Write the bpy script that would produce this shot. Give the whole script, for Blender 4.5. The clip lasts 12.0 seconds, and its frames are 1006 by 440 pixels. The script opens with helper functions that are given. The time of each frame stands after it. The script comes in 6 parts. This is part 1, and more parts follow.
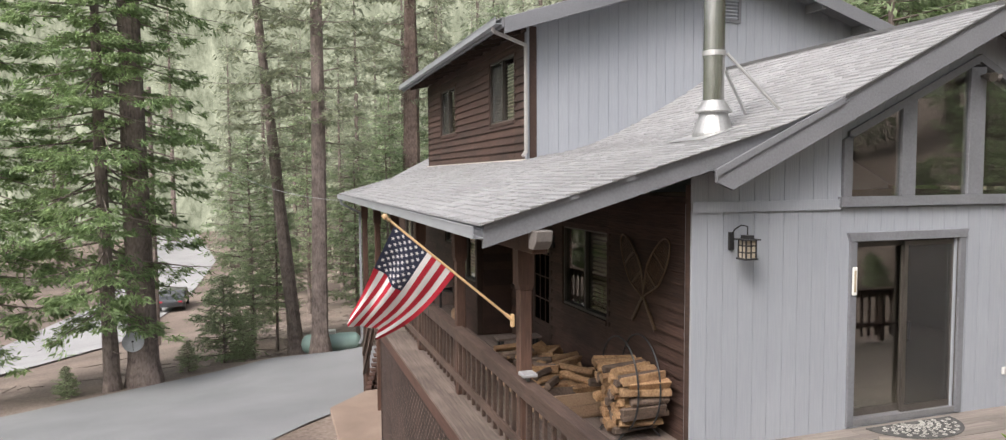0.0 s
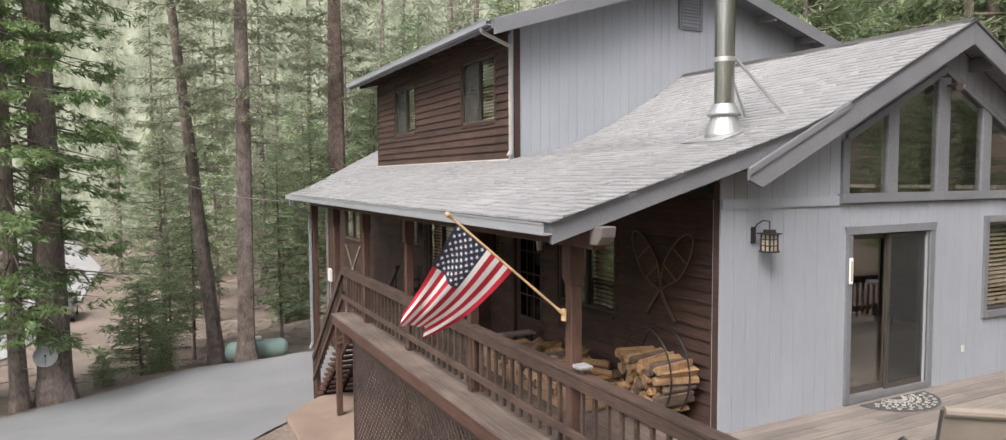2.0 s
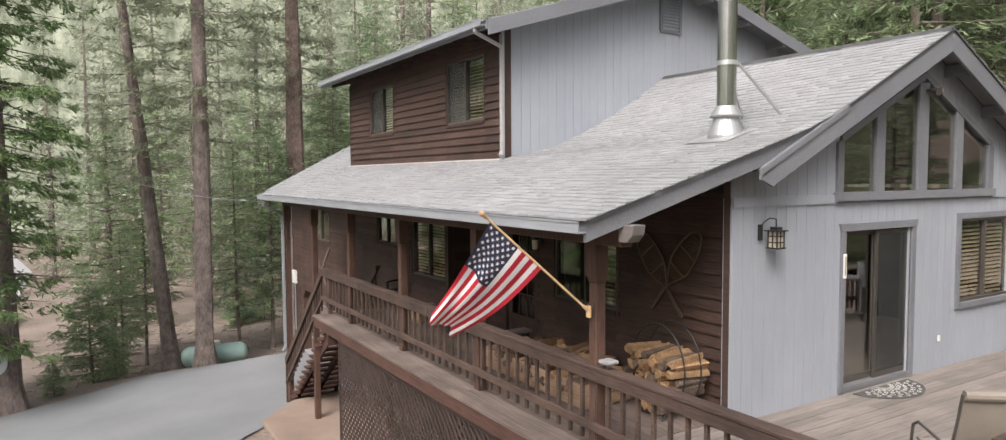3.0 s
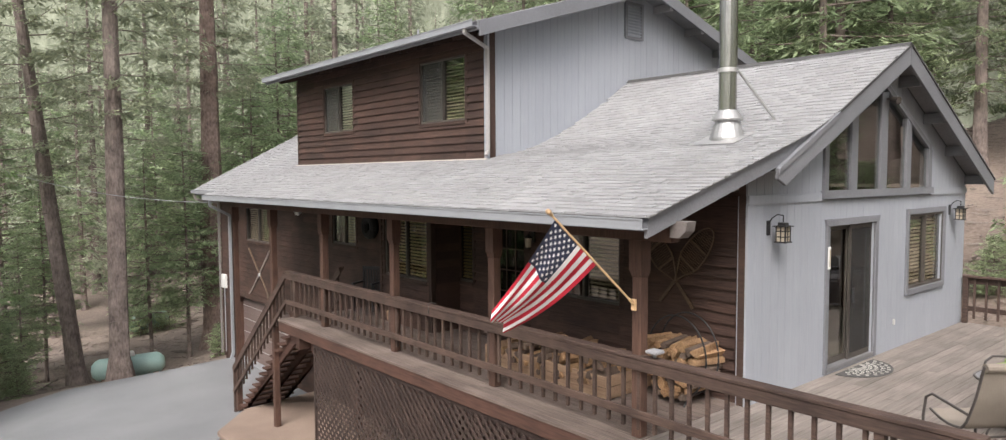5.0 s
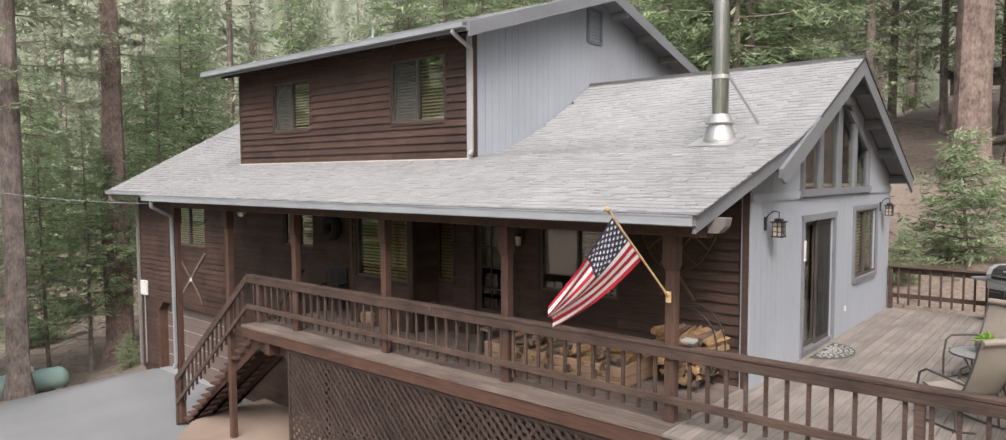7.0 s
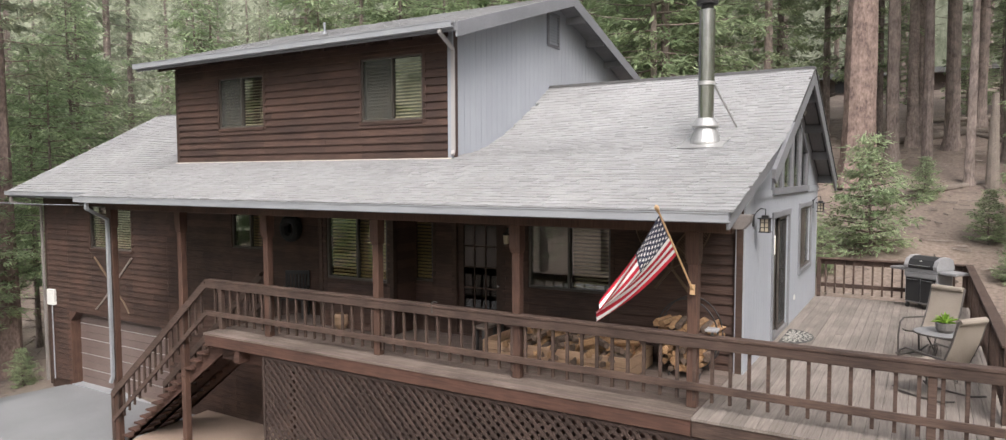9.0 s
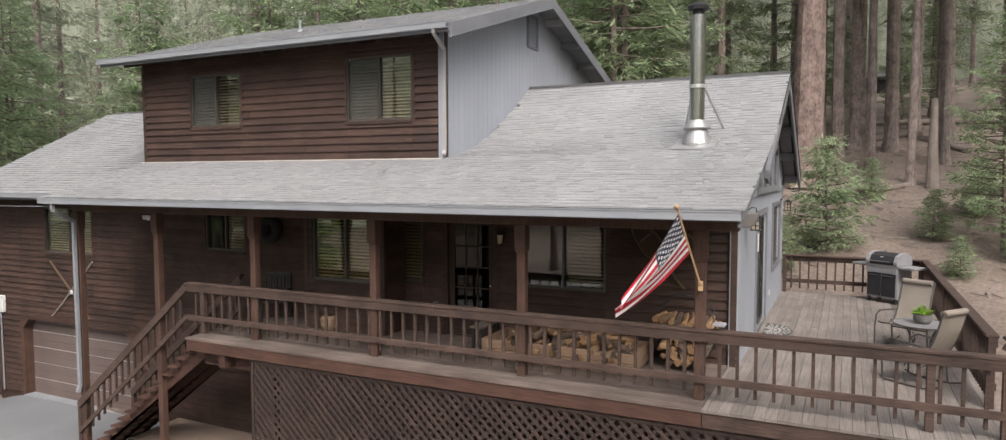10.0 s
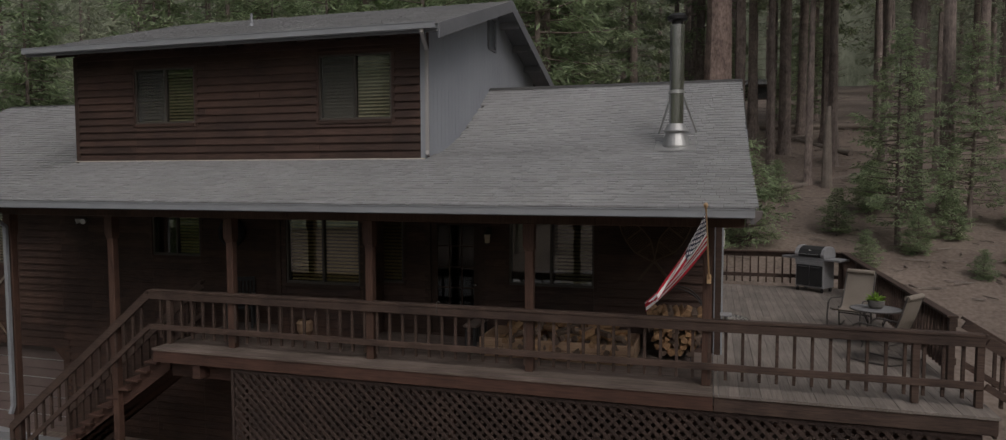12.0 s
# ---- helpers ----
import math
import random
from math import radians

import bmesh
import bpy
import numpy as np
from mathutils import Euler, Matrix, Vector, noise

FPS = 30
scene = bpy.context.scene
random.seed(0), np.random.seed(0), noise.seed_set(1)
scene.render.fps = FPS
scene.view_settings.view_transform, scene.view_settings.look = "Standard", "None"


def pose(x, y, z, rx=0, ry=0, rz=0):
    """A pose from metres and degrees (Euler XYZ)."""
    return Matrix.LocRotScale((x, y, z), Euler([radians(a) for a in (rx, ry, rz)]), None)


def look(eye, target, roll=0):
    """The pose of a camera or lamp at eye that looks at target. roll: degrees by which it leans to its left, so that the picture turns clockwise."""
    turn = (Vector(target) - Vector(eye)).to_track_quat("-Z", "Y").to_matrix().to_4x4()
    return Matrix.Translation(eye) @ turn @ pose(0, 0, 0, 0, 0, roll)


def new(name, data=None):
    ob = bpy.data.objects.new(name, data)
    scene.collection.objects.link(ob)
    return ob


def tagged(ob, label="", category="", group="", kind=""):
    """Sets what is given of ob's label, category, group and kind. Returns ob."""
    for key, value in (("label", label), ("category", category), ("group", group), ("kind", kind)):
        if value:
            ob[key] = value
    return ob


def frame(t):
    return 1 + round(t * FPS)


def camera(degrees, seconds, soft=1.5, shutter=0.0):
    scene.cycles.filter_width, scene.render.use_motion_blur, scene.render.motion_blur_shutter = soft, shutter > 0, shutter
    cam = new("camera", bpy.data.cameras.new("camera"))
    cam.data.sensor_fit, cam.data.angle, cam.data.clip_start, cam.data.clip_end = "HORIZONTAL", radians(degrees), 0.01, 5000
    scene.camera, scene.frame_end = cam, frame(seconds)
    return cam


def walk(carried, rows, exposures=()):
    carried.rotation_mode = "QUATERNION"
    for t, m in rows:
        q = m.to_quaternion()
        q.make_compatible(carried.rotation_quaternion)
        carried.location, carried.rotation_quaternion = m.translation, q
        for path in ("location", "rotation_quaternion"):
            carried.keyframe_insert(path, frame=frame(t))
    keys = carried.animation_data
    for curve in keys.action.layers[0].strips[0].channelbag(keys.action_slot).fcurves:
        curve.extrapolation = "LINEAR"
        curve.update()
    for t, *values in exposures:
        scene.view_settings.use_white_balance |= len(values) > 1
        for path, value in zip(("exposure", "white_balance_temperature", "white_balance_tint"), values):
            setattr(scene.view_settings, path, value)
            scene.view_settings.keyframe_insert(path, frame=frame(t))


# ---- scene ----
cam = camera(71.0, 12.0, soft=1.25)
METRES, EYE, TILT, LEAN, TURN = 11.0, 5.6, 0.0, 0.0, -18.2
ROWS = [
    (0.0, 0.0, 0.0, 0.0, -0.02, -3.52, 0.34),
    (0.5, -0.0343, -0.002, -0.0005, -1.99, -3.51, 0.35),
    (1.0, -0.0715, -0.0034, -0.0011, -4.11, -3.49, 0.33),
    (1.5, -0.1102, -0.0029, -0.0016, -6.29, -3.48, 0.34),
    (2.0, -0.1504, -0.0017, -0.0019, -8.56, -3.48, 0.34),
    (2.5, -0.1908, 0.0012, -0.0023, -10.84, -3.49, 0.34),
    (3.0, -0.2311, 0.0057, -0.002, -13.14, -3.51, 0.34),
    (5.0, -0.3894, 0.0385, -0.0021, -22.02, -3.54, 0.29),
    (5.5, -0.4284, 0.0503, -0.0022, -24.24, -3.54, 0.28),
    (6.0, -0.4665, 0.0644, -0.0024, -26.49, -3.55, 0.25),
    (6.5, -0.5082, 0.0811, -0.0026, -28.96, -3.55, 0.22),
    (7.0, -0.5457, 0.0986, -0.0026, -31.28, -3.56, 0.21),
    (9.0, -0.6958, 0.1876, -0.0017, -40.94, -3.63, 0.15),
    (9.5, -0.7313, 0.2138, -0.002, -43.38, -3.62, 0.14),
    (10.0, -0.766, 0.2418, -0.0017, -45.81, -3.62, 0.13),
    (10.5, -0.7994, 0.2711, -0.002, -48.22, -3.61, 0.12),
    (11.0, -0.832, 0.3022, -0.0018, -50.68, -3.63, 0.11),
    (11.5, -0.8628, 0.3342, -0.0015, -53.1, -3.64, 0.12),
    (12.0, -0.8907, 0.3653, -0.0013, -55.4, -3.62, 0.09),
]
EXPO = [(t, 1.06 + stops, 6600, 13) for t, stops in ((0.0, 0.0), (9.0, 0.0), (9.5, -0.08), (10.0, -0.25), (10.5, -0.55), (11.0, -0.95), (11.5, -1.43), (12.0, -1.96))]
walk(cam, [(t, pose(0, 0, EYE, TILT, LEAN, TURN) @ pose(METRES * x, METRES * y, METRES * z, 90 + pitch, roll, yaw)) for t, x, y, z, yaw, pitch, roll in ROWS], EXPO)

# ---------------------------------------------------------------- light
world = bpy.data.worlds.new("overcast_sky")
scene.world = world
world.use_nodes = True
wn, wl = world.node_tree.nodes, world.node_tree.links
sky = wn.new("ShaderNodeTexSky")
sky.sky_type = "NISHITA"
sky.sun_disc = False
sky.sun_elevation, sky.sun_rotation = radians(48), radians(233)
sky.air_density, sky.dust_density, sky.ozone_density = 1.0, 4.0, 1.0
grey = wn.new("ShaderNodeHueSaturation")
grey.inputs["Saturation"].default_value = 0.30
wl.new(sky.outputs[0], grey.inputs["Color"])
wl.new(grey.outputs[0], wn["Background"].inputs["Color"])
wn["Background"].inputs["Strength"].default_value = 0.14
sun = new("sun", bpy.data.lights.new("sun", "SUN"))
sun.data.energy, sun.data.angle, sun.data.color = 1.5, radians(28), (1.0, 0.96, 0.9)
sun.matrix_world = look((0, 0, 41), (29, 22, 0))


# ---------------------------------------------------------------- materials
def surface(name, dark, light, scale=3.0, rough=0.8, bump=0.25, stretch=(1, 1, 1), fine=40.0, vary=0.25, island=False, metal=0.0, coat=0.0, contrast=1.0):
    """Two scales of noise between two colours, grain relief, and a small change from piece to piece."""
    m = bpy.data.materials.new(name)
    m.use_nodes = True
    n, l = m.node_tree.nodes, m.node_tree.links
    b = n["Principled BSDF"]
    geo = n.new("ShaderNodeNewGeometry")
    mp = n.new("ShaderNodeMapping")
    mp.inputs["Scale"].default_value = stretch
    l.new(geo.outputs["Position"], mp.inputs["Vector"])
    big = n.new("ShaderNodeTexNoise")
    big.inputs["Scale"].default_value, big.inputs["Detail"].default_value = scale, 5
    small = n.new("ShaderNodeTexNoise")
    small.inputs["Scale"].default_value, small.inputs["Detail"].default_value = fine, 4
    l.new(geo.outputs["Position"], big.inputs["Vector"])
    l.new(mp.outputs[0], small.inputs["Vector"])
    add = n.new("ShaderNodeMath")
    add.operation = "ADD"
    l.new(big.outputs[0], add.inputs[0])
    l.new(small.outputs[0], add.inputs[1])
    ramp = n.new("ShaderNodeMapRange")
    ramp.inputs["From Min"].default_value, ramp.inputs["From Max"].default_value = 1.0 - 0.3 / contrast, 1.0 + 0.3 / contrast
    l.new(add.outputs[0], ramp.inputs["Value"])
    mix = n.new("ShaderNodeMix")
    mix.data_type = "RGBA"
    mix.inputs[6].default_value, mix.inputs[7].default_value = (*dark, 1), (*light, 1)
    l.new(ramp.outputs[0], mix.inputs[0])
    rnd = geo.outputs["Random Per Island"] if island else n.new("ShaderNodeObjectInfo").outputs["Random"]
    val = n.new("ShaderNodeMapRange")
    val.inputs["To Min"].default_value, val.inputs["To Max"].default_value = 1 - vary, 1 + vary
    l.new(rnd, val.inputs["Value"])
    hsv = n.new("ShaderNodeHueSaturation")
    l.new(val.outputs[0], hsv.inputs["Value"])
    l.new(mix.outputs[2], hsv.inputs["Color"])
    l.new(hsv.outputs[0], b.inputs["Base Color"])
    b.inputs["Roughness"].default_value, b.inputs["Metallic"].default_value = rough, metal
    b.inputs["Coat Weight"].default_value = coat
    bp = n.new("ShaderNodeBump")
    bp.inputs["Strength"].default_value, bp.inputs["Distance"].default_value = bump, 0.02
    l.new(small.outputs[0], bp.inputs["Height"])
    l.new(bp.outputs[0], b.inputs["Normal"])
    return m


def glass(name, tint, gloss=0.15):
    m = bpy.data.materials.new(name)
    m.use_nodes = True
    n, l = m.node_tree.nodes, m.node_tree.links
    lw = n.new("ShaderNodeLayerWeight")
    lw.inputs["Blend"].default_value = 0.35
    fr = n.new("ShaderNodeMapRange")
    fr.inputs["To Min"].default_value, fr.inputs["To Max"].default_value = gloss, min(0.34, gloss * 4)
    l.new(lw.outputs["Facing"], fr.inputs["Value"])
    tr = n.new("ShaderNodeBsdfTransparent")
    tr.inputs[0].default_value = (*tint, 1)
    gl = n.new("ShaderNodeBsdfGlossy")
    gl.inputs["Roughness"].default_value = 0.02
    mx = n.new("ShaderNodeMixShader")
    l.new(fr.outputs[0], mx.inputs[0])
    l.new(tr.outputs[0], mx.inputs[1])
    l.new(gl.outputs[0], mx.inputs[2])
    l.new(mx.outputs[0], n["Material Output"].inputs["Surface"])
    return m


def insect_mesh(name, colour, cover):
    """Fine woven wire: dull threads that cover a part of the view."""
    m = bpy.data.materials.new(name)
    m.use_nodes = True
    n, l = m.node_tree.nodes, m.node_tree.links
    tr = n.new("ShaderNodeBsdfTransparent")
    df = n.new("ShaderNodeBsdfDiffuse")
    df.inputs[0].default_value = (*colour, 1)
    mx = n.new("ShaderNodeMixShader")
    mx.inputs[0].default_value = cover
    l.new(tr.outputs[0], mx.inputs[1])
    l.new(df.outputs[0], mx.inputs[2])
    l.new(mx.outputs[0], n["Material Output"].inputs["Surface"])
    return m


def leaf(name, dark, light, island=True, vary=0.35, share=0.58):
    m = surface(name, dark, light, scale=0.5, rough=0.75, bump=0.0, fine=5.0, vary=vary, island=island)
    n, l = m.node_tree.nodes, m.node_tree.links
    b = n["Principled BSDF"]
    tl = n.new("ShaderNodeBsdfTranslucent")
    l.new(b.inputs["Base Color"].links[0].from_socket, tl.inputs[0])
    mx = n.new("ShaderNodeMixShader")
    mx.inputs[0].default_value = share
    l.new(b.outputs[0], mx.inputs[1])
    l.new(tl.outputs[0], mx.inputs[2])
    l.new(mx.outputs[0], n["Material Output"].inputs["Surface"])
    return m


M = dict(
    brown=surface("stained_cedar_siding", (0.027, 0.0143, 0.0108), (0.078, 0.0425, 0.0312), 1.3, 0.75, 0.4, (1, 0.06, 1), 60, 0.22),
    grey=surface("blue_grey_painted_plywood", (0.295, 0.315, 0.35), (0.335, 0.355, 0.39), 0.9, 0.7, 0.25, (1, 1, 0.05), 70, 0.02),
    trim=surface("dark_grey_trim_paint", (0.145, 0.15, 0.165), (0.195, 0.2, 0.218), 1.5, 0.6, 0.15, (1, 0.1, 1), 40, 0.05),
    gutter=surface("grey_gutter_enamel", (0.235, 0.245, 0.265), (0.30, 0.315, 0.335), 1.2, 0.45, 0.05, (1, 0.1, 1), 20, 0.04),
    shingle=surface("grey_asphalt_shingle", (0.25, 0.253, 0.26), (0.325, 0.328, 0.335), 0.5, 0.95, 0.6, (1, 1, 1), 120, 0.08),
    shingle_many=surface("grey_asphalt_shingle_field", (0.25, 0.253, 0.26), (0.325, 0.328, 0.335), 0.5, 0.95, 0.6, (1, 1, 1), 120, 0.08, island=True),
    felt=surface("dark_roof_felt", (0.04, 0.04, 0.04), (0.07, 0.07, 0.07), 2, 0.95, 0.3),
    soffit=surface("dark_stained_soffit", (0.03, 0.018, 0.013), (0.06, 0.035, 0.026), 2, 0.8, 0.3, (1, 0.1, 1)),
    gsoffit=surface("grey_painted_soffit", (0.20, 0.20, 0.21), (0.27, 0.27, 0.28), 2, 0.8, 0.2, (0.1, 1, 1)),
    post=surface("red_brown_stained_timber", (0.043, 0.0215, 0.015), (0.10, 0.052, 0.036), 2.0, 0.75, 0.4, (1, 1, 0.07), 60, 0.12),
    rail=surface("weathered_brown_rail", (0.034, 0.0205, 0.016), (0.094, 0.0595, 0.046), 2.2, 0.8, 0.4, (1, 0.08, 1), 60, 0.12),
    rim=surface("red_brown_rim_board", (0.040, 0.0195, 0.0135), (0.088, 0.042, 0.030), 1.6, 0.8, 0.35, (1, 0.06, 1), 50, 0.1),
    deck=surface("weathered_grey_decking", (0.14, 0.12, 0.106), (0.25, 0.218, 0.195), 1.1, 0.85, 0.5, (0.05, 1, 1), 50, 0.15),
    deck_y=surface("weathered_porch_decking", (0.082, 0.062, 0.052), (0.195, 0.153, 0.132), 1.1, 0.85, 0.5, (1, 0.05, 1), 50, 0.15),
    lattice=surface("brown_lattice_lath", (0.027, 0.017, 0.0145), (0.061, 0.039, 0.032), 2.5, 0.85, 0.3, (1, 1, 1), 40, 0.2),
    asphalt=surface("worn_asphalt", (0.15, 0.155, 0.165), (0.215, 0.22, 0.23), 0.45, 0.9, 0.4, (1, 1, 1), 60, 0.0),
    road=surface("pale_road_asphalt", (0.27, 0.27, 0.275), (0.36, 0.36, 0.365), 0.3, 0.9, 0.3, (1, 1, 1), 40, 0.0),
    dirt=surface("pine_needle_dirt", (0.11, 0.083, 0.068), (0.25, 0.20, 0.168), 0.35, 0.95, 0.8, (1, 1, 1), 9, 0.0, contrast=1.0),
    concrete=surface("stained_concrete", (0.20, 0.145, 0.115), (0.33, 0.25, 0.20), 0.9, 0.9, 0.3, (1, 1, 1), 50, 0.1),
    bark=surface("grey_brown_bark", (0.095, 0.075, 0.067), (0.28, 0.228, 0.205), 2.4, 0.95, 1.0, (1, 1, 0.35), 17, 0.2),
    redbark=surface("orange_pine_bark", (0.10, 0.07, 0.062), (0.31, 0.23, 0.2), 2.4, 0.95, 1.0, (1, 1, 0.5), 13, 0.12),
    twig=surface("dead_twig", (0.10, 0.08, 0.07), (0.2, 0.17, 0.15), 3, 0.95, 0.2),
    fir=leaf("fir_needles", (0.18, 0.235, 0.145), (0.39, 0.45, 0.275)),
    pine=leaf("pine_needles", (0.21, 0.24, 0.165), (0.41, 0.44, 0.30)),
    cedar=leaf("cedar_sprays", (0.135, 0.21, 0.095), (0.31, 0.41, 0.19)),
    # needles of the far trees: distance haze put into a paler colour
    pale=leaf("hazed_far_needles", (0.24, 0.275, 0.20), (0.44, 0.475, 0.345)),
    young=leaf("young_fir_needles", (0.205, 0.28, 0.16), (0.41, 0.49, 0.30)),
    spout=surface("brown_grey_downspout", (0.15, 0.135, 0.128), (0.21, 0.19, 0.18), 2, 0.6, 0.05),
    palespout=surface("pale_downspout_enamel", (0.42, 0.40, 0.39), (0.52, 0.50, 0.485), 2, 0.5, 0.05),
    shade=surface("cream_lamp_shade", (0.55, 0.45, 0.3), (0.65, 0.55, 0.38), 3, 0.8, 0.1),
    hood=surface("matt_black_enamel", (0.012, 0.012, 0.013), (0.022, 0.022, 0.023), 3, 0.85, 0.03),
    steel=surface("stainless_flue", (0.36, 0.355, 0.345), (0.5, 0.495, 0.485), 2, 0.26, 0.03, (1, 1, 0.1), 30, 0.05, metal=1.0),
    galv=surface("galvanised_flashing", (0.468, 0.468, 0.468), (0.585, 0.585, 0.577), 3, 0.5, 0.05, metal=0.8),
    black=surface("black_enamel", (0.012, 0.012, 0.013), (0.03, 0.03, 0.032), 3, 0.55, 0.05),
    bronze=surface("dark_bronze_frame", (0.05, 0.042, 0.037), (0.085, 0.075, 0.065), 3, 0.5, 0.05),
    alu=surface("grey_aluminium", (0.22, 0.22, 0.23), (0.3, 0.3, 0.31), 3, 0.4, 0.05, metal=0.3),
    white=surface("white_plastic", (0.62, 0.62, 0.6), (0.74, 0.74, 0.72), 3, 0.5, 0.05),
    tan=surface("pale_flashing_paint", (0.38, 0.35, 0.31), (0.52, 0.48, 0.43), 3, 0.7, 0.1),
    # porch blinds: the warm glow in the windows is put into the slat colour
    gold=surface("warm_glow_slat", (0.56, 0.42, 0.20), (0.70, 0.54, 0.28), 3, 0.6, 0.02, vary=0.08),
    blind=surface("cream_blind_slat", (0.36, 0.30, 0.20), (0.46, 0.39, 0.27), 3, 0.6, 0.02, vary=0.08),
    room=surface("room_plaster", (0.20, 0.17, 0.14), (0.27, 0.23, 0.19), 1, 0.9, 0.1, vary=0.0),
    frosted=surface("amber_lantern_glass", (0.36, 0.31, 0.23), (0.47, 0.42, 0.33), 6, 0.4, 0.05),
    log=surface("split_log_wood", (0.18, 0.098, 0.05), (0.43, 0.27, 0.145), 5, 0.85, 0.5, (1, 1, 1), 45, 0.3),
    logbark=surface("log_bark", (0.07, 0.05, 0.04), (0.17, 0.12, 0.09), 6, 0.95, 0.7, vary=0.25),
    crate=surface("pale_crate_board", (0.24, 0.155, 0.10), (0.40, 0.275, 0.185), 2, 0.85, 0.3, (1, 0.06, 1), 50, 0.12),
    ash=surface("varnished_ash", (0.065, 0.04, 0.022), (0.12, 0.076, 0.042), 4, 0.5, 0.2, vary=0.1),
    pole=surface("varnished_pine_pole", (0.45, 0.29, 0.15), (0.62, 0.43, 0.25), 3, 0.45, 0.1),
    red=leaf("red_flag_nylon", (0.42, 0.012, 0.03), (0.56, 0.03, 0.055), False, 0.0, 0.15),
    cloth=leaf("white_flag_nylon", (0.78, 0.77, 0.77), (0.88, 0.87, 0.87), False, 0.0, 0.15),
    navy=surface("navy_flag_nylon", (0.012, 0.018, 0.045), (0.028, 0.036, 0.075), 4, 0.6, 0.15, vary=0.0),
    tank=surface("pale_green_tank_paint", (0.26, 0.40, 0.37), (0.36, 0.50, 0.46), 2, 0.6, 0.1, vary=0.05),
    garage=surface("taupe_garage_panel", (0.125, 0.09, 0.082), (0.175, 0.132, 0.12), 1.2, 0.65, 0.1, vary=0.05),
    sling=surface("taupe_sling_mesh", (0.20, 0.17, 0.14), (0.30, 0.26, 0.22), 2, 0.8, 0.3, fine=200, vary=0.05),
    chairmetal=surface("dark_bronze_tube", (0.05, 0.045, 0.042), (0.09, 0.08, 0.075), 3, 0.45, 0.1),
    grillgrey=surface("grey_grill_enamel", (0.20, 0.20, 0.21), (0.3, 0.3, 0.31), 3, 0.45, 0.05),
    plant=leaf("lime_plant_leaf", (0.20, 0.36, 0.05), (0.42, 0.58, 0.14)),
    clay=surface("grey_clay_pot", (0.09, 0.085, 0.08), (0.16, 0.15, 0.14), 4, 0.8, 0.2),
    mat=surface("charcoal_coir", (0.05, 0.05, 0.05), (0.10, 0.10, 0.095), 6, 0.95, 0.6),
    matpale=surface("pale_coir", (0.3, 0.29, 0.27), (0.42, 0.41, 0.38), 6, 0.95, 0.6),
    carpaint=surface("dark_car_paint", (0.03, 0.035, 0.04), (0.05, 0.055, 0.06), 2, 0.3, 0.0, coat=0.6),
    cabin=surface("distant_cabin_boards", (0.05, 0.04, 0.035), (0.09, 0.07, 0.06), 1, 0.9, 0.2),
    deadlog=surface("weathered_fallen_log", (0.14, 0.115, 0.098), (0.27, 0.23, 0.20), 2, 0.95, 0.6),
    pane=glass("window_glass", (0.85, 0.86, 0.84), 0.12),
    mesh=insect_mesh("insect_screen_wire", (0.09, 0.09, 0.085), 0.42),
    doormesh=insect_mesh("door_screen_wire", (0.05, 0.05, 0.05), 0.38),
    screen=glass("dark_screen_glass", (0.3, 0.31, 0.32), 0.04),
)


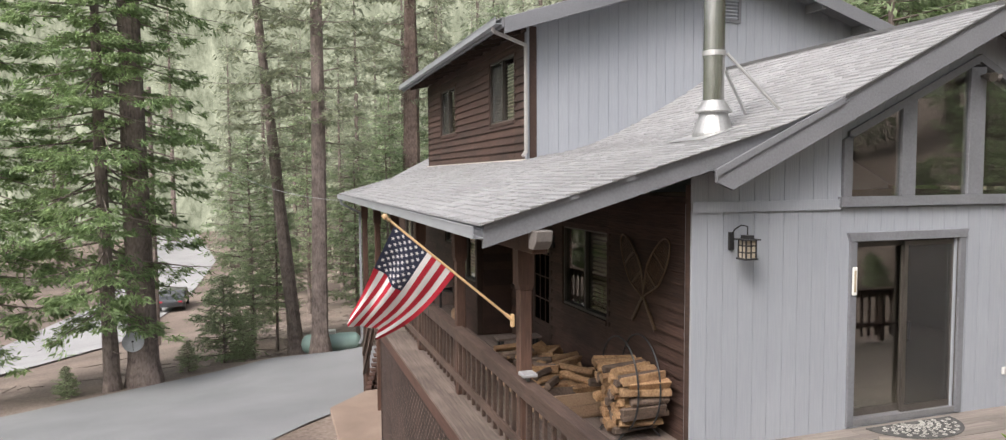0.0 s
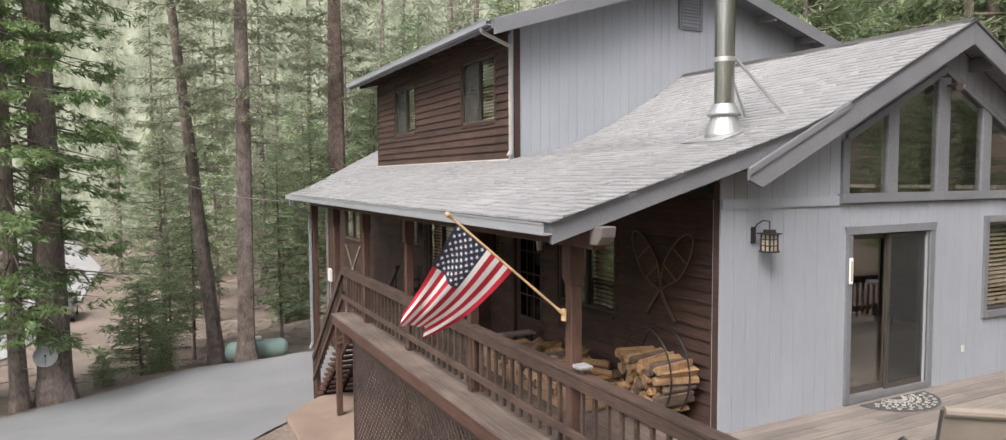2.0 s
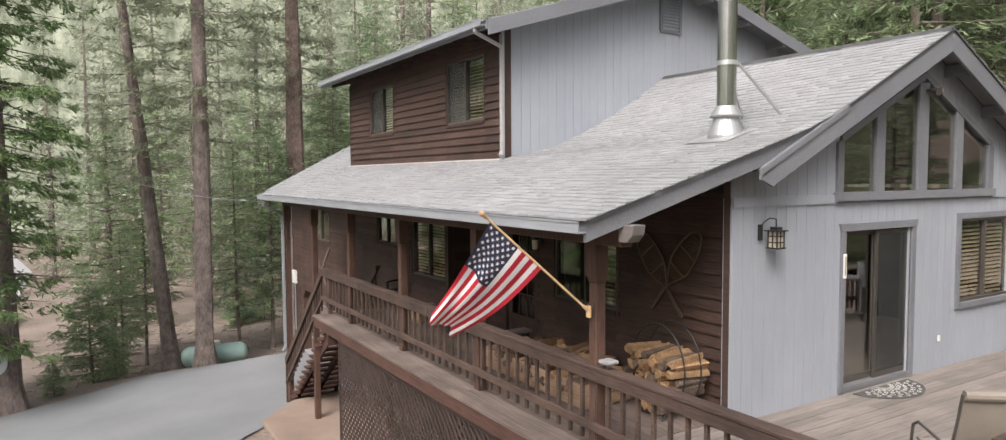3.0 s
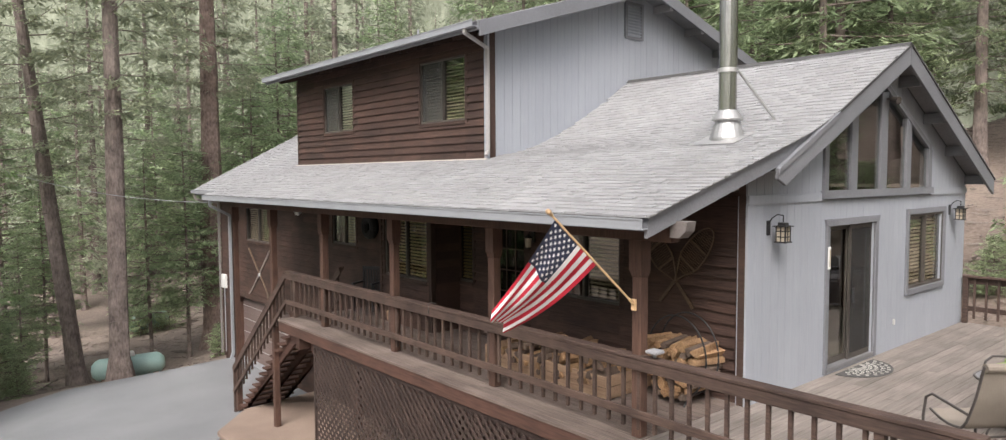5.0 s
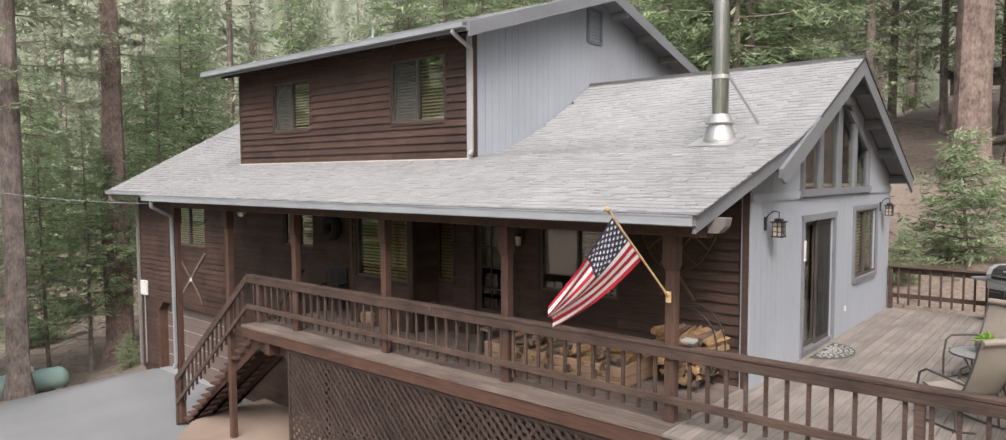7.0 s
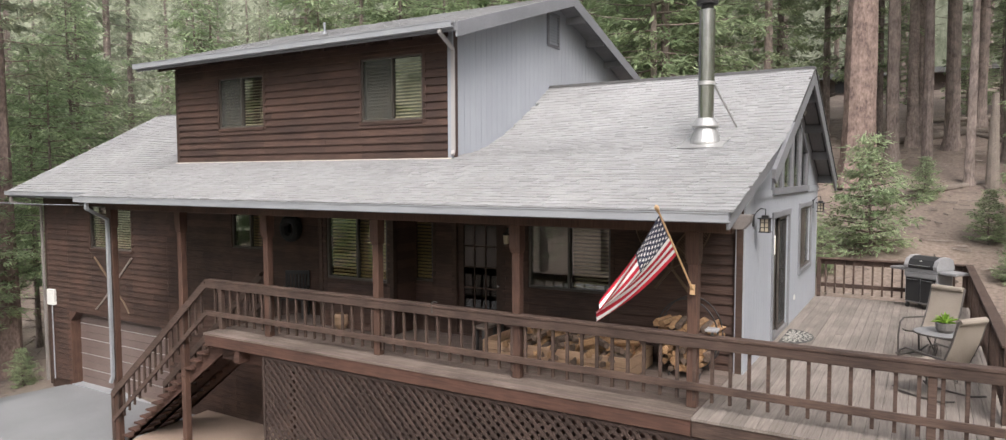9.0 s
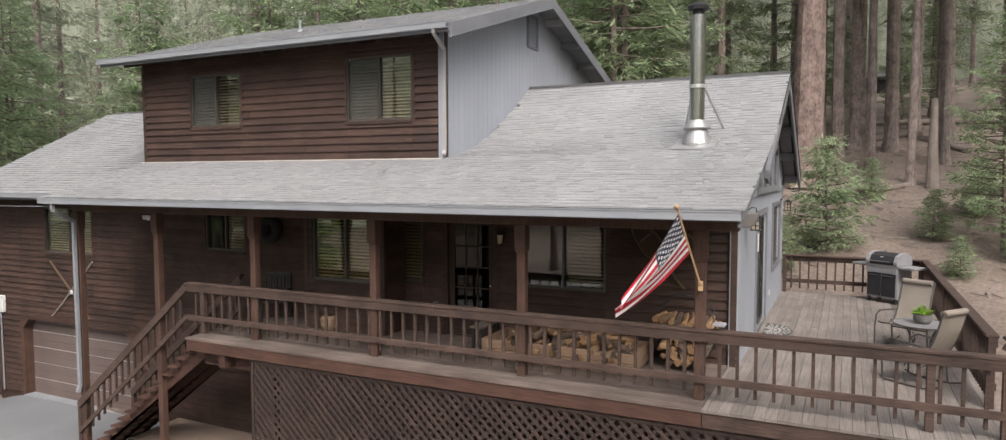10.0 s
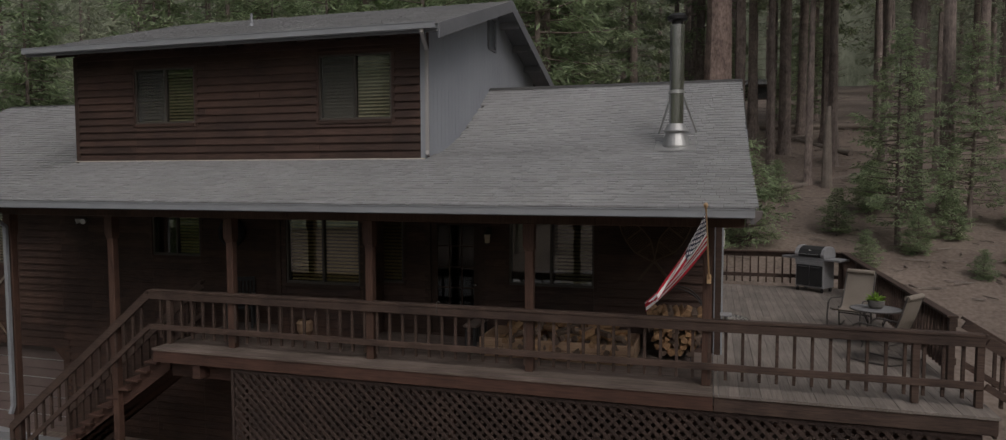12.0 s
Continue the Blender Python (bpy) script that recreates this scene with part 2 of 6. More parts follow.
# ---------------------------------------------------------------- mesh helpers
class Geo:
    """Collects the faces of one mesh."""

    def __init__(self):
        self.v, self.f = [], []

    def prism(self, pts, d):
        """A flat outline pushed along d."""
        k, n, d = len(self.v), len(pts), Vector(d)
        self.v += [Vector(p) for p in pts] + [Vector(p) + d for p in pts]
        self.f += [tuple(range(k, k + n))[::-1], tuple(range(k + n, k + 2 * n))]
        self.f += [(k + i, k + (i + 1) % n, k + n + (i + 1) % n, k + n + i) for i in range(n)]
        return self

    def box(self, x0, x1, y0, y1, z0, z1):
        return self.prism([(x0, y0, z0), (x1, y0, z0), (x1, y1, z0), (x0, y1, z0)], (0, 0, z1 - z0))

    def beam(self, a, b, w, h, up=(0, 0, 1)):
        """A bar from a to b, w wide and h high."""
        a, b = Vector(a), Vector(b)
        d = b - a
        s = d.cross(Vector(up)).normalized()
        u = s.cross(d).normalized()
        return self.prism([a + s * w / 2 * i + u * h / 2 * j for i, j in ((-1, -1), (1, -1), (1, 1), (-1, 1))], d)

    def tube(self, pts, r, n=8, r1=None):
        """A round bar through the points; its radius may taper to r1."""
        pts = [Vector(p) for p in pts]
        m, k = len(pts), len(self.v)
        for i, p in enumerate(pts):
            d = (pts[min(i + 1, m - 1)] - pts[max(i - 1, 0)]).normalized()
            s = d.cross(Vector((0.31, 0.17, 0.93)) if abs(d.z) < 0.9 else Vector((1, 0, 0))).normalized()
            u = d.cross(s)
            rr = r if r1 is None else r + (r1 - r) * i / (m - 1)
            self.v += [p + (s * math.cos(6.28319 * j / n) + u * math.sin(6.28319 * j / n)) * rr for j in range(n)]
        for i in range(m - 1):
            for j in range(n):
                a, b = k + i * n + j, k + i * n + (j + 1) % n
                self.f.append((a, b, b + n, a + n))
        self.f += [tuple(k + j for j in range(n))[::-1], tuple(k + (m - 1) * n + j for j in range(n))]
        return self

    def lathe(self, prof, n=16, at=(0, 0, 0)):
        """Turns (radius, height) pairs about an upright axis."""
        k, at = len(self.v), Vector(at)
        for r, z in prof:
            self.v += [at + Vector((r * math.cos(6.28319 * j / n), r * math.sin(6.28319 * j / n), z)) for j in range(n)]
        for i in range(len(prof) - 1):
            for j in range(n):
                a, b = k + i * n + j, k + i * n + (j + 1) % n
                self.f.append((a, b, b + n, a + n))
        self.f += [tuple(k + j for j in range(n))[::-1], tuple(k + (len(prof) - 1) * n + j for j in range(n))]
        return self

    def sheet(self, fn, nu, nv, closed=False):
        """A curved sheet fn(u, v), u and v from 0 to 1."""
        k = len(self.v)
        self.v += [Vector(fn(i / nu, j / nv)) for i in range(nu + 1) for j in range(nv + 1)]
        for i in range(nu):
            for j in range(nv):
                a = k + i * (nv + 1) + j
                self.f.append((a, a + 1, a + nv + 2, a + nv + 1))
        return self

    def mesh(self, name, material, bevel=0.0, smooth=False):
        me = bpy.data.meshes.new(name)
        me.from_pydata([tuple(p) for p in self.v], [], self.f)
        if bevel:
            bm = bmesh.new()
            bm.from_mesh(me)
            bmesh.ops.recalc_face_normals(bm, faces=bm.faces)
            bmesh.ops.bevel(bm, geom=list(bm.edges), offset=bevel, segments=1, affect="EDGES")
            bm.to_mesh(me)
            bm.free()
        else:
            bm = bmesh.new()
            bm.from_mesh(me)
            bmesh.ops.recalc_face_normals(bm, faces=bm.faces)
            bm.to_mesh(me)
            bm.free()
        if smooth:
            me.shade_smooth()
        me.materials.append(material)
        return me


def part(name, geo, material, parent=None, label="", bevel=0.0, smooth=False, kind=""):
    """Links a Geo (or a finished mesh) as one object under its thing."""
    me = geo if isinstance(geo, bpy.types.Mesh) else geo.mesh(name, M[material], bevel, smooth)
    ob = new(name, me)
    if parent:
        ob.parent = parent
        ob.matrix_parent_inverse = parent.matrix_world.inverted()
    return tagged(ob, label, kind=kind)


def thing(name, at, label, category, group="", kind=""):
    ob = new(name)
    ob.matrix_world = Matrix.Translation(at)
    ob.empty_display_size = 0.1
    bpy.context.view_layer.update()
    return tagged(ob, label, category, group, kind)


def rects(u0, u1, w0, w1, holes):
    """Splits a rectangle into rectangles that leave the holes free."""
    cuts = sorted({u0, u1, *[min(max(c, u0), u1) for h in holes for c in h[:2]]})
    out = []
    for a, b in zip(cuts, cuts[1:]):
        spans = [(w0, w1)]
        for h in holes:
            if h[0] < (a + b) / 2 < h[1]:
                spans = [s for lo, hi in spans for s in ((lo, min(hi, h[2])), (max(lo, h[3]), hi)) if s[1] - s[0] > 0.004]
        out += [(a, b, lo, hi) for lo, hi in spans]
    return out


# ---------------------------------------------------------------- ground
def ground_z(x, y):
    far = -0.3 - 0.115 * min(max(y - 17.5, 0), 32)
    if y < 26:
        flat = -0.3 - 0.1 * min(max(y - 17.5, 0), 2.5) - 0.012 * max(y - 20, 0)
    else:
        flat = max(-0.622 - 0.263 * (y - 26), far)
    w = min(max((x + 2) / 5, 0), 1)
    z = far + (flat - far) * w if y < 30.4 else far
    if x < 0:
        z -= 0.07 * min(-x, 25) * min(max((y - 10) / 15, 0), 1)
    z -= 0.55 * max(0.0, 1 - ((x - 2.0) / 6) ** 2) * max(0.0, 1 - ((y - 33.8) / 3) ** 2)
    if x > 4:
        z += (0.27 - 0.15 * min(max((y - 12) / 14, 0), 1)) * min(x - 4, 31) + 0.15 * min(max(x - 35, 0), 70)
    return z


def ground_sheet():
    xs = np.unique(np.concatenate([np.arange(-40, 60, 1.0), np.arange(-400, -39, 20), np.arange(60, 420, 20)]))
    ys = np.unique(np.concatenate([np.arange(-20, 70, 1.0), np.arange(-400, -19, 20), np.arange(70, 520, 20)]))
    v, f = [], []
    for x in xs:
        for y in ys:
            z = ground_z(x, y)
            free = not (-60 < x < 14 and 2 < y < 31) and not (-60 < x < -3 and y < 200)
            bump = noise.noise(Vector((x * 0.22, y * 0.22, 0))) * 0.22 + noise.noise(Vector((x * 0.9, y * 0.9, 3))) * 0.06
            v.append((x, y, z + (bump if free else 0.0) - (0.0 if free else 0.03)))
    n = len(ys)
    for i in range(len(xs) - 1):
        for j in range(n - 1):
            a = i * n + j
            f.append((a, a + n, a + n + 1, a + 1))
    me = bpy.data.meshes.new("ground")
    me.from_pydata(v, [], f)
    me.shade_smooth()
    me.materials.append(M["dirt"])
    return tagged(new("ground", me), "brown pine-needle forest floor sloping past the house", "ground", kind="structure")


ground_sheet()


def strip(name, left, right, material, label, lift, n=40):
    """A paved strip between two edges, laid on the ground."""
    def edge(pts, u):
        k = min(int(u * (len(pts) - 1)), len(pts) - 2)
        w = u * (len(pts) - 1) - k
        return Vector(pts[k]) * (1 - w) + Vector(pts[k + 1]) * w

    def top(u, w):
        p = edge(left, u) * (1 - w) + edge(right, u) * w
        return (p.x, p.y, ground_z(p.x, p.y) + lift)

    g = Geo().sheet(top, n, 24)
    return tagged(part(name, g, material, smooth=True), label, "pavement", kind="structure")


strip("driveway", [(4.44, 19.6), (2.3, 19.0), (-0.75, 15.8), (-5, 12.5), (-12, 9), (-30, 4)],
      [(4.44, 30.4), (2.0, 29.6), (-0.1, 29.5), (-3.9, 27.5), (-8.2, 25.3), (-30, 20)], "asphalt", "grey worn asphalt driveway sloping below the house", 0.0)
strip("road", [(-40, 28), (-24, 36), (-17, 50), (-14, 66), (-15, 95), (-30, 180)], [(-30, 16), (-13, 35), (-9.2, 46), (-6.8, 64), (-6.5, 92), (-18, 180)], "road",
      "pale asphalt road winding off among the trees", 0.06)
tagged(part("concrete_pad", Geo().prism([(2.35, 19.35, -0.72), (4.45, 19.6, -0.72), (4.45, 14.6, -0.72), (1.3, 14.9, -0.72), (1.3, 18.2, -0.72)], (0, 0, 0.46)), "concrete", bevel=0.02),
       "stained concrete pad at the foot of the stairs", "pavement", kind="structure")

# ---------------------------------------------------------------- house shell
WX, SY, NY, EX = 4.47, 6.65, 27.0, 12.6
DS, DN, DE = 12.08, 20.48, 12.9
RX, RZ, SL = 8.5, 7.66, 0.487
KX, EAVE, ES, EN = 5.52, 1.9, 6.36, 20.3
UX, UZ, US = 8.7, 9.8, 0.31


def main_z(x):
    return RZ - SL * abs(x - RX)


def north_z(x):
    """The plain slope over the garage."""
    return RZ - 0.52 * abs(x - RX)


def porch_z(x):
    return 5.16 + 0.2896 * (x - EAVE)


def front_z(x):
    """The front roof: the steep main slope eases into the flatter porch slope over about a metre."""
    b = 0.55
    if abs(x - KX) >= b:
        return porch_z(x) if x < KX else main_z(x)
    return porch_z(x) + (SL - 0.2896) * (x - KX + b) ** 2 / (4 * b)


def sag(x, y):
    """The old roof dips a little between its gable end and the upper storey."""
    q = min(max((x - 4.55) / (RX - 4.55), 0.0), 1.0)
    return 0.165 * math.sin(math.pi * q) * min(max((y - 6.8) / 4.6, 0.0), 1.0)


def upper_z(x):
    return UZ - US * abs(x - UX)


house = thing("house", (WX, SY, 0), "two-storey wooden mountain house, brown lap siding and pale blue-grey gables", "house")

FRONT_HOLES = [(22.6, 24.58, 3.55, 4.76), (17.26, 18.5, 3.88, 4.85), (13.15, 14.65, 2.9, 4.95), (12.57, 13.1, 3.5, 4.82), (10.98, 12.06, 2.55, 4.8), (8.86, 10.44, 3.56, 4.82), (21.05, 25.8, -0.55, 1.7)]
BAY, BAY_HOLE = (3.78, 13.0, 14.9), (13.14, 14.72, 3.52, 4.9)
DORMER_HOLES = [(17.3, 18.84, 6.7, 7.88), (12.78, 14.36, 6.68, 7.96)]
SOUTH_HOLES = [(6.62, 8.26, 2.6, 4.8), (9.66, 11.34, 3.52, 4.86)]


def gable_top(x):
    return (max(main_z(x), porch_z(x)) if x < KX else main_z(x)) - 0.13


def glass_top(x):
    return main_z(x) - 0.66


def lap_boards(wall, y0, y1, z0, z1, holes, exposure=0.155, X=WX):
    """Horizontal wedge boards, each lapping the one below."""
    z = z0
    rng = random.Random(5)
    while z < z1 - 0.02:
        top = min(z + exposure, z1)
        a = y0
        runs = []
        while a < y1 - 0.01:
            b = min(a + rng.uniform(3.2, 4.9), y1)
            if y1 - b < 0.8:
                b = y1
            runs.append((a, b))
            a = b
        for a, b in runs:
            for u, w, lo, hi in rects(a, b, z, top, holes):
                o = rng.uniform(-0.002, 0.002)
                if hi - lo < 0.03 or w - u < 0.02:
                    continue
                g = Geo().prism([(X + 0.02, u + 0.002, lo - 0.012), (X - 0.041 + o, u + 0.002, lo - 0.014), (X - 0.041 + o, u + 0.002, lo + 0.003), (X - 0.004, u + 0.002, hi), (X + 0.02, u + 0.002, hi)],
                                (0, w - u - 0.004, 0))
                part("siding_board", g, "brown", wall)
        z = top


wall_w = part("wall", Geo(), "brown", house, "brown-stained horizontal lap siding")
for k, (u, w, lo, hi) in enumerate(rects(SY + 0.16, NY, -0.8, 5.35, FRONT_HOLES)):
    me = Geo().box(WX + 0.02, WX + 0.16, u, w, lo, hi).mesh("wall", M["brown"])
    if k == 0:
        wall_w.data = me
    else:
        part("wall_panel", me, "brown", wall_w)
lap_boards(wall_w, SY + 0.12, NY - 0.1, -0.45, 5.3, FRONT_HOLES)
bay = part("bay_wall", Geo().box(BAY[0] + 0.02, WX + 0.02, BAY[1], BAY[1] + 0.1, 2.53, 5.42), "brown", house, "brown lap-sided window bay standing out on the porch")
part("wall_panel", Geo().box(BAY[0] + 0.02, WX + 0.02, BAY[2] - 0.1, BAY[2], 2.53, 5.42), "brown", bay)
for u, w, lo, hi in rects(BAY[1] + 0.1, BAY[2] - 0.1, 2.53, 5.42, [BAY_HOLE]):
    part("wall_panel", Geo().box(BAY[0] + 0.02, BAY[0] + 0.12, u, w, lo, hi), "brown", bay)
part("wall_panel", Geo().box(BAY[0] + 0.13, WX + 0.02, BAY[1] + 0.11, BAY[2] - 0.11, 2.7, 2.8), "room", bay)
lap_boards(bay, BAY[1] + 0.07, BAY[2] - 0.07, 2.55, 5.3, [BAY_HOLE], 0.155, BAY[0])
for k in range(17):
    z = 2.56 + k * 0.155
    part("siding_board", Geo().prism([(BAY[0] + 0.09, BAY[1] + 0.004, z), (BAY[0] + 0.09, BAY[1] - 0.02, z), (BAY[0] + 0.09, BAY[1] - 0.002, z + 0.154)], (WX - BAY[0] - 0.13, 0, 0)), "brown", bay)
for y in (BAY[1] - 0.024, BAY[2] - 0.066):
    part("corner_board", Geo().box(BAY[0] - 0.045, BAY[0] + 0.06, y, y + 0.09, 2.54, 5.35), "soffit", bay)
dorm_w = part("dormer_wall", Geo(), "brown", house, "brown-stained upper storey lap siding")
for k, (u, w, lo, hi) in enumerate(rects(DS + 0.001, DN, 5.3, 8.3, DORMER_HOLES)):
    me = Geo().box(WX + 0.02, WX + 0.16, u, w, lo, hi).mesh("dormer_wall", M["brown"])
    if k == 0:
        dorm_w.data = me
    else:
        part("wall_panel", me, "brown", dorm_w)
lap_boards(dorm_w, DS + 0.1, DN - 0.09, 5.78, 8.3, DORMER_HOLES)
part("foundation", Geo().box(WX - 0.01, WX + 0.25, 14.0, 21.2, -0.9, -0.45), "concrete", house, bevel=0.01)


def upright_boards(wall, x0, x1, y, spans, pitch=0.2032):
    """Grooved vertical boards; spans(a, b) gives pairs of bottom and top heights at a and b."""
    x = x0
    while x < x1 - 0.01:
        b = min(x + pitch, x1)
        for lo_a, lo_b, hi_a, hi_b in spans(x, b):
            if max(hi_a - lo_a, hi_b - lo_b) > 0.03:
                e = 0.003
                g = Geo().prism([(x + e, y + 0.03, lo_a), (b - e, y + 0.03, lo_b), (b - e, y + 0.03, hi_b), (x + e, y + 0.03, hi_a)], (0, -0.028, 0))
                part("siding_board", g, "grey", wall)
        x = b


def cut_spans(lo, top, holes):
    """Spans of boards between lo and the sloping top, split where a hole crosses the board."""
    def spans(a, b):
        m = (a + b) / 2
        out = [(lo, lo, top(a), top(b))]
        for h in holes:
            if h[0] < m < h[1]:
                out = [s for q in out for s in ((q[0], q[1], min(q[2], h[2]), min(q[3], h[2])), (max(q[0], h[3]), max(q[1], h[3]), q[2], q[3])) if s[2] - s[0] > 0.02]
        return out
    return spans


wall_s = part("gable_wall", Geo(), "grey", house, "pale blue-grey grooved vertical siding")
for u, w, lo, hi in rects(WX - 0.1, EX, 1.2, 5.3, SOUTH_HOLES):
    part("wall_panel", Geo().box(u, w, SY + 0.03, SY + 0.15, lo, hi), "grey", wall_s)
core = Geo()
cols = [WX, KX, 6.46, 7.5, RX, 9.5, 10.54, EX]
for a, b in zip(cols, cols[1:]):
    lo = (glass_top(a), glass_top(b)) if 6.45 < (a + b) / 2 < 10.55 else (5.3, 5.3)
    core.prism([(a, SY + 0.02, lo[0]), (b, SY + 0.02, lo[1]), (b, SY + 0.02, gable_top(b)), (a, SY + 0.02, gable_top(a))], (0, 0.13, 0))
wall_s.data = core.mesh("gable_wall", M["grey"])
upright_boards(wall_s, WX - 0.115, EX, SY, cut_spans(2.3, lambda x: 5.2, SOUTH_HOLES))


def gable_spans(a, b):
    if 6.45 < (a + b) / 2 < 10.55:
        return [(glass_top(a) + 0.02, glass_top(b) + 0.02, gable_top(a), gable_top(b))]
    return [(5.3, 5.3, gable_top(a), gable_top(b))]


upright_boards(wall_s, WX - 0.115, EX, SY, gable_spans)
part("band", Geo().box(WX - 0.115, 6.4, SY - 0.022, SY + 0.02, 5.19, 5.31), "grey", house)
part("band", Geo().box(10.62, EX, SY - 0.022, SY + 0.02, 5.19, 5.31), "grey", house)
part("corner_board", Geo().box(WX - 0.11, WX + 0.01, SY + 0.03, SY + 0.13, 2.3, 5.5), "soffit", house, "dark brown corner board")
part("corner_board", Geo().box(WX - 0.03, WX + 0.01, NY - 0.1, NY + 0.02, -0.7, 5.2), "soffit", house)
part("corner_board", Geo().box(WX - 0.03, WX + 0.01, DN - 0.09, DN + 0.01, 5.5, 8.2), "soffit", house)

dorm_s = part("dormer_gable_wall", Geo(), "grey", house, "pale blue-grey grooved upper gable")
core = Geo()
ucols = [WX + 0.001, UX, DE]
for a, b in zip(ucols, ucols[1:]):
    core.prism([(a, DS + 0.02, 5.2), (b, DS + 0.02, 5.2), (b, DS + 0.02, upper_z(b) - 0.12), (a, DS + 0.02, upper_z(a) - 0.12)], (0, 0.13, 0))
dorm_s.data = core.mesh("dormer_gable_wall", M["grey"])
upright_boards(dorm_s, WX - 0.02, DE, DS, cut_spans(5.5, lambda x: upper_z(x) - 0.13, [(8.38, 8.95, 8.66, 9.39)]), 0.1016 * 2)
part("corner_board", Geo().box(WX - 0.034, WX + 0.01, DS - 0.01, DS + 0.1, 5.8, 8.2), "grey", house)

shell = Geo()
shell.box(EX - 0.12, EX, SY + 0.15, NY, 0.5, 5.3)
shell.box(WX + 0.16, EX - 0.12, NY - 0.15, NY, -0.8, 5.3)
shell.box(DE - 0.14, DE, DS + 0.15, DN - 0.15, 5.2, 8.4)
for a, b in zip(ucols, ucols[1:]):
    shell.prism([(a, DN - 0.15, 5.2), (b, DN - 0.15, 5.2), (b, DN - 0.15, upper_z(b) - 0.13), (a, DN - 0.15, upper_z(a) - 0.13)], (0, 0.15, 0))
for a, b in ((WX, RX), (RX, EX)):
    shell.prism([(a, NY - 0.14, 5.3), (b, NY - 0.14, 5.3), (b, NY - 0.14, north_z(b) - 0.12), (a, NY - 0.14, north_z(a) - 0.12)], (0, 0.13, 0))
part("back_wall", shell, "brown", house)
part("floor", Geo().box(WX + 0.17, EX - 0.13, SY + 0.16, NY - 0.16, 2.4, 2.52), "room", house)
part("upper_floor", Geo().box(WX + 0.17, DE - 0.15, DS + 0.16, DN - 0.16, 5.36, 5.5), "room", house)
# added partitions that stop light from passing through the rooms
part("inner_wall", Geo().box(WX + 3.6, WX + 3.7, 11.3, NY - 0.2, 2.53, 5.3).box(WX + 0.18, EX - 0.2, 11.2, 11.29, 2.53, 5.3).box(WX + 2.4, WX + 2.5, DS + 0.2, DN - 0.2, 5.51, 8.0), "room", house)

# roofs: structural decks first, shingles at the end of the file
roof = part("roof", Geo(), "felt", house, "pale grey asphalt shingle roof")
g = Geo()


def slab(g, prof, y0, y1, th=0.11):
    for (xa, za), (xb, zb) in zip(prof, prof[1:]):
        g.prism([(xa, y0, za), (xb, y0, zb), (xb, y0, zb - th), (xa, y0, za - th)], (0, y1 - y0, 0))


slab(g, [(EAVE, porch_z(EAVE)), (4.6, porch_z(4.6))], ES, EN)
slab(g, [(4.6, porch_z(4.6)), (5.1, porch_z(5.1) - 0.09), (5.9, front_z(5.9) - 0.19), (RX - 0.8, main_z(RX - 0.8) - 0.16), (RX, RZ)], ES, EN, 0.08)
slab(g, [(RX, RZ), (12.98, main_z(12.98))], ES, EN)
slab(g, [(3.72, north_z(3.72)), (RX, RZ), (12.98, north_z(12.98))], EN, 27.4)
roof.data = g.mesh("roof", M["felt"])
uroof = part("upper_roof", Geo(), "felt", house, "pale grey shingled upper roof")
g = Geo()
slab(g, [(3.85, upper_z(3.85)), (UX, UZ), (13.5, upper_z(13.5))], 11.6, 21.05)
uroof.data = g.mesh("upper_roof", M["felt"])
g = Geo()
slab(g, [(EAVE + 0.12, porch_z(EAVE + 0.12) - 0.12), (WX, porch_z(WX) - 0.12)], ES + 0.12, EN - 0.1, 0.02)
part("porch_ceiling", g, "soffit", house)
g = Geo()
slab(g, [(4.0, upper_z(4.0) - 0.115), (WX - 0.03, upper_z(WX) - 0.115)], 12.1, 20.9, 0.02)
part("soffit", g, "soffit", house)
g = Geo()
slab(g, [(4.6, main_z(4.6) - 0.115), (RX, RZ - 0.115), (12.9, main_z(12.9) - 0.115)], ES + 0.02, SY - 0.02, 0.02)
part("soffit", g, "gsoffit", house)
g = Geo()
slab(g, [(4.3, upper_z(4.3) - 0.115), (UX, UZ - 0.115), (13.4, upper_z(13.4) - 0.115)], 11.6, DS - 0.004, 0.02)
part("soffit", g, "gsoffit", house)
for k in range(3):
    xx = 9.4 + k * 1.2
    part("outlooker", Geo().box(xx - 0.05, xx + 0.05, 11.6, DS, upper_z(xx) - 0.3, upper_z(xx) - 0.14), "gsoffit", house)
for i in range(14):
    y = 12.4 + i * 0.61
    part("rafter_tail", Geo().prism([(3.9, y, upper_z(3.9) - 0.14), (WX - 0.03, y, upper_z(WX) - 0.14), (WX - 0.03, y, upper_z(WX) - 0.26), (3.9, y, upper_z(3.9) - 0.22)], (0, 0.04, 0)), "soffit", house)
for i in range(23):
    y = 6.9 + i * 0.58
    part("rafter", Geo().prism([(2.1, y, porch_z(2.1) - 0.14), (WX - 0.03, y, porch_z(WX) - 0.14), (WX - 0.03, y, porch_z(WX) - 0.28), (2.1, y, porch_z(2.1) - 0.24)], (0, 0.045, 0)), "soffit", house)


def barge(xa, xb, zf, y, depth=0.26, th=0.045, lift=0.0):
    return Geo().prism([(xa, y, zf(xa) + lift), (xb, y, zf(xb) + lift), (xb, y, zf(xb) - depth), (xa, y, zf(xa) - depth)], (0, th, 0))


cut = [EAVE - 0.02 + (6.7 - EAVE) * k / 12 for k in range(13)]


def eased_board(y, th, up, down):
    """A board whose edges follow the eased front slope."""
    return Geo().prism([(x, y, front_z(x) + up) for x in cut] + [(x, y, front_z(x) - down) for x in cut[::-1]], (0, th, 0))


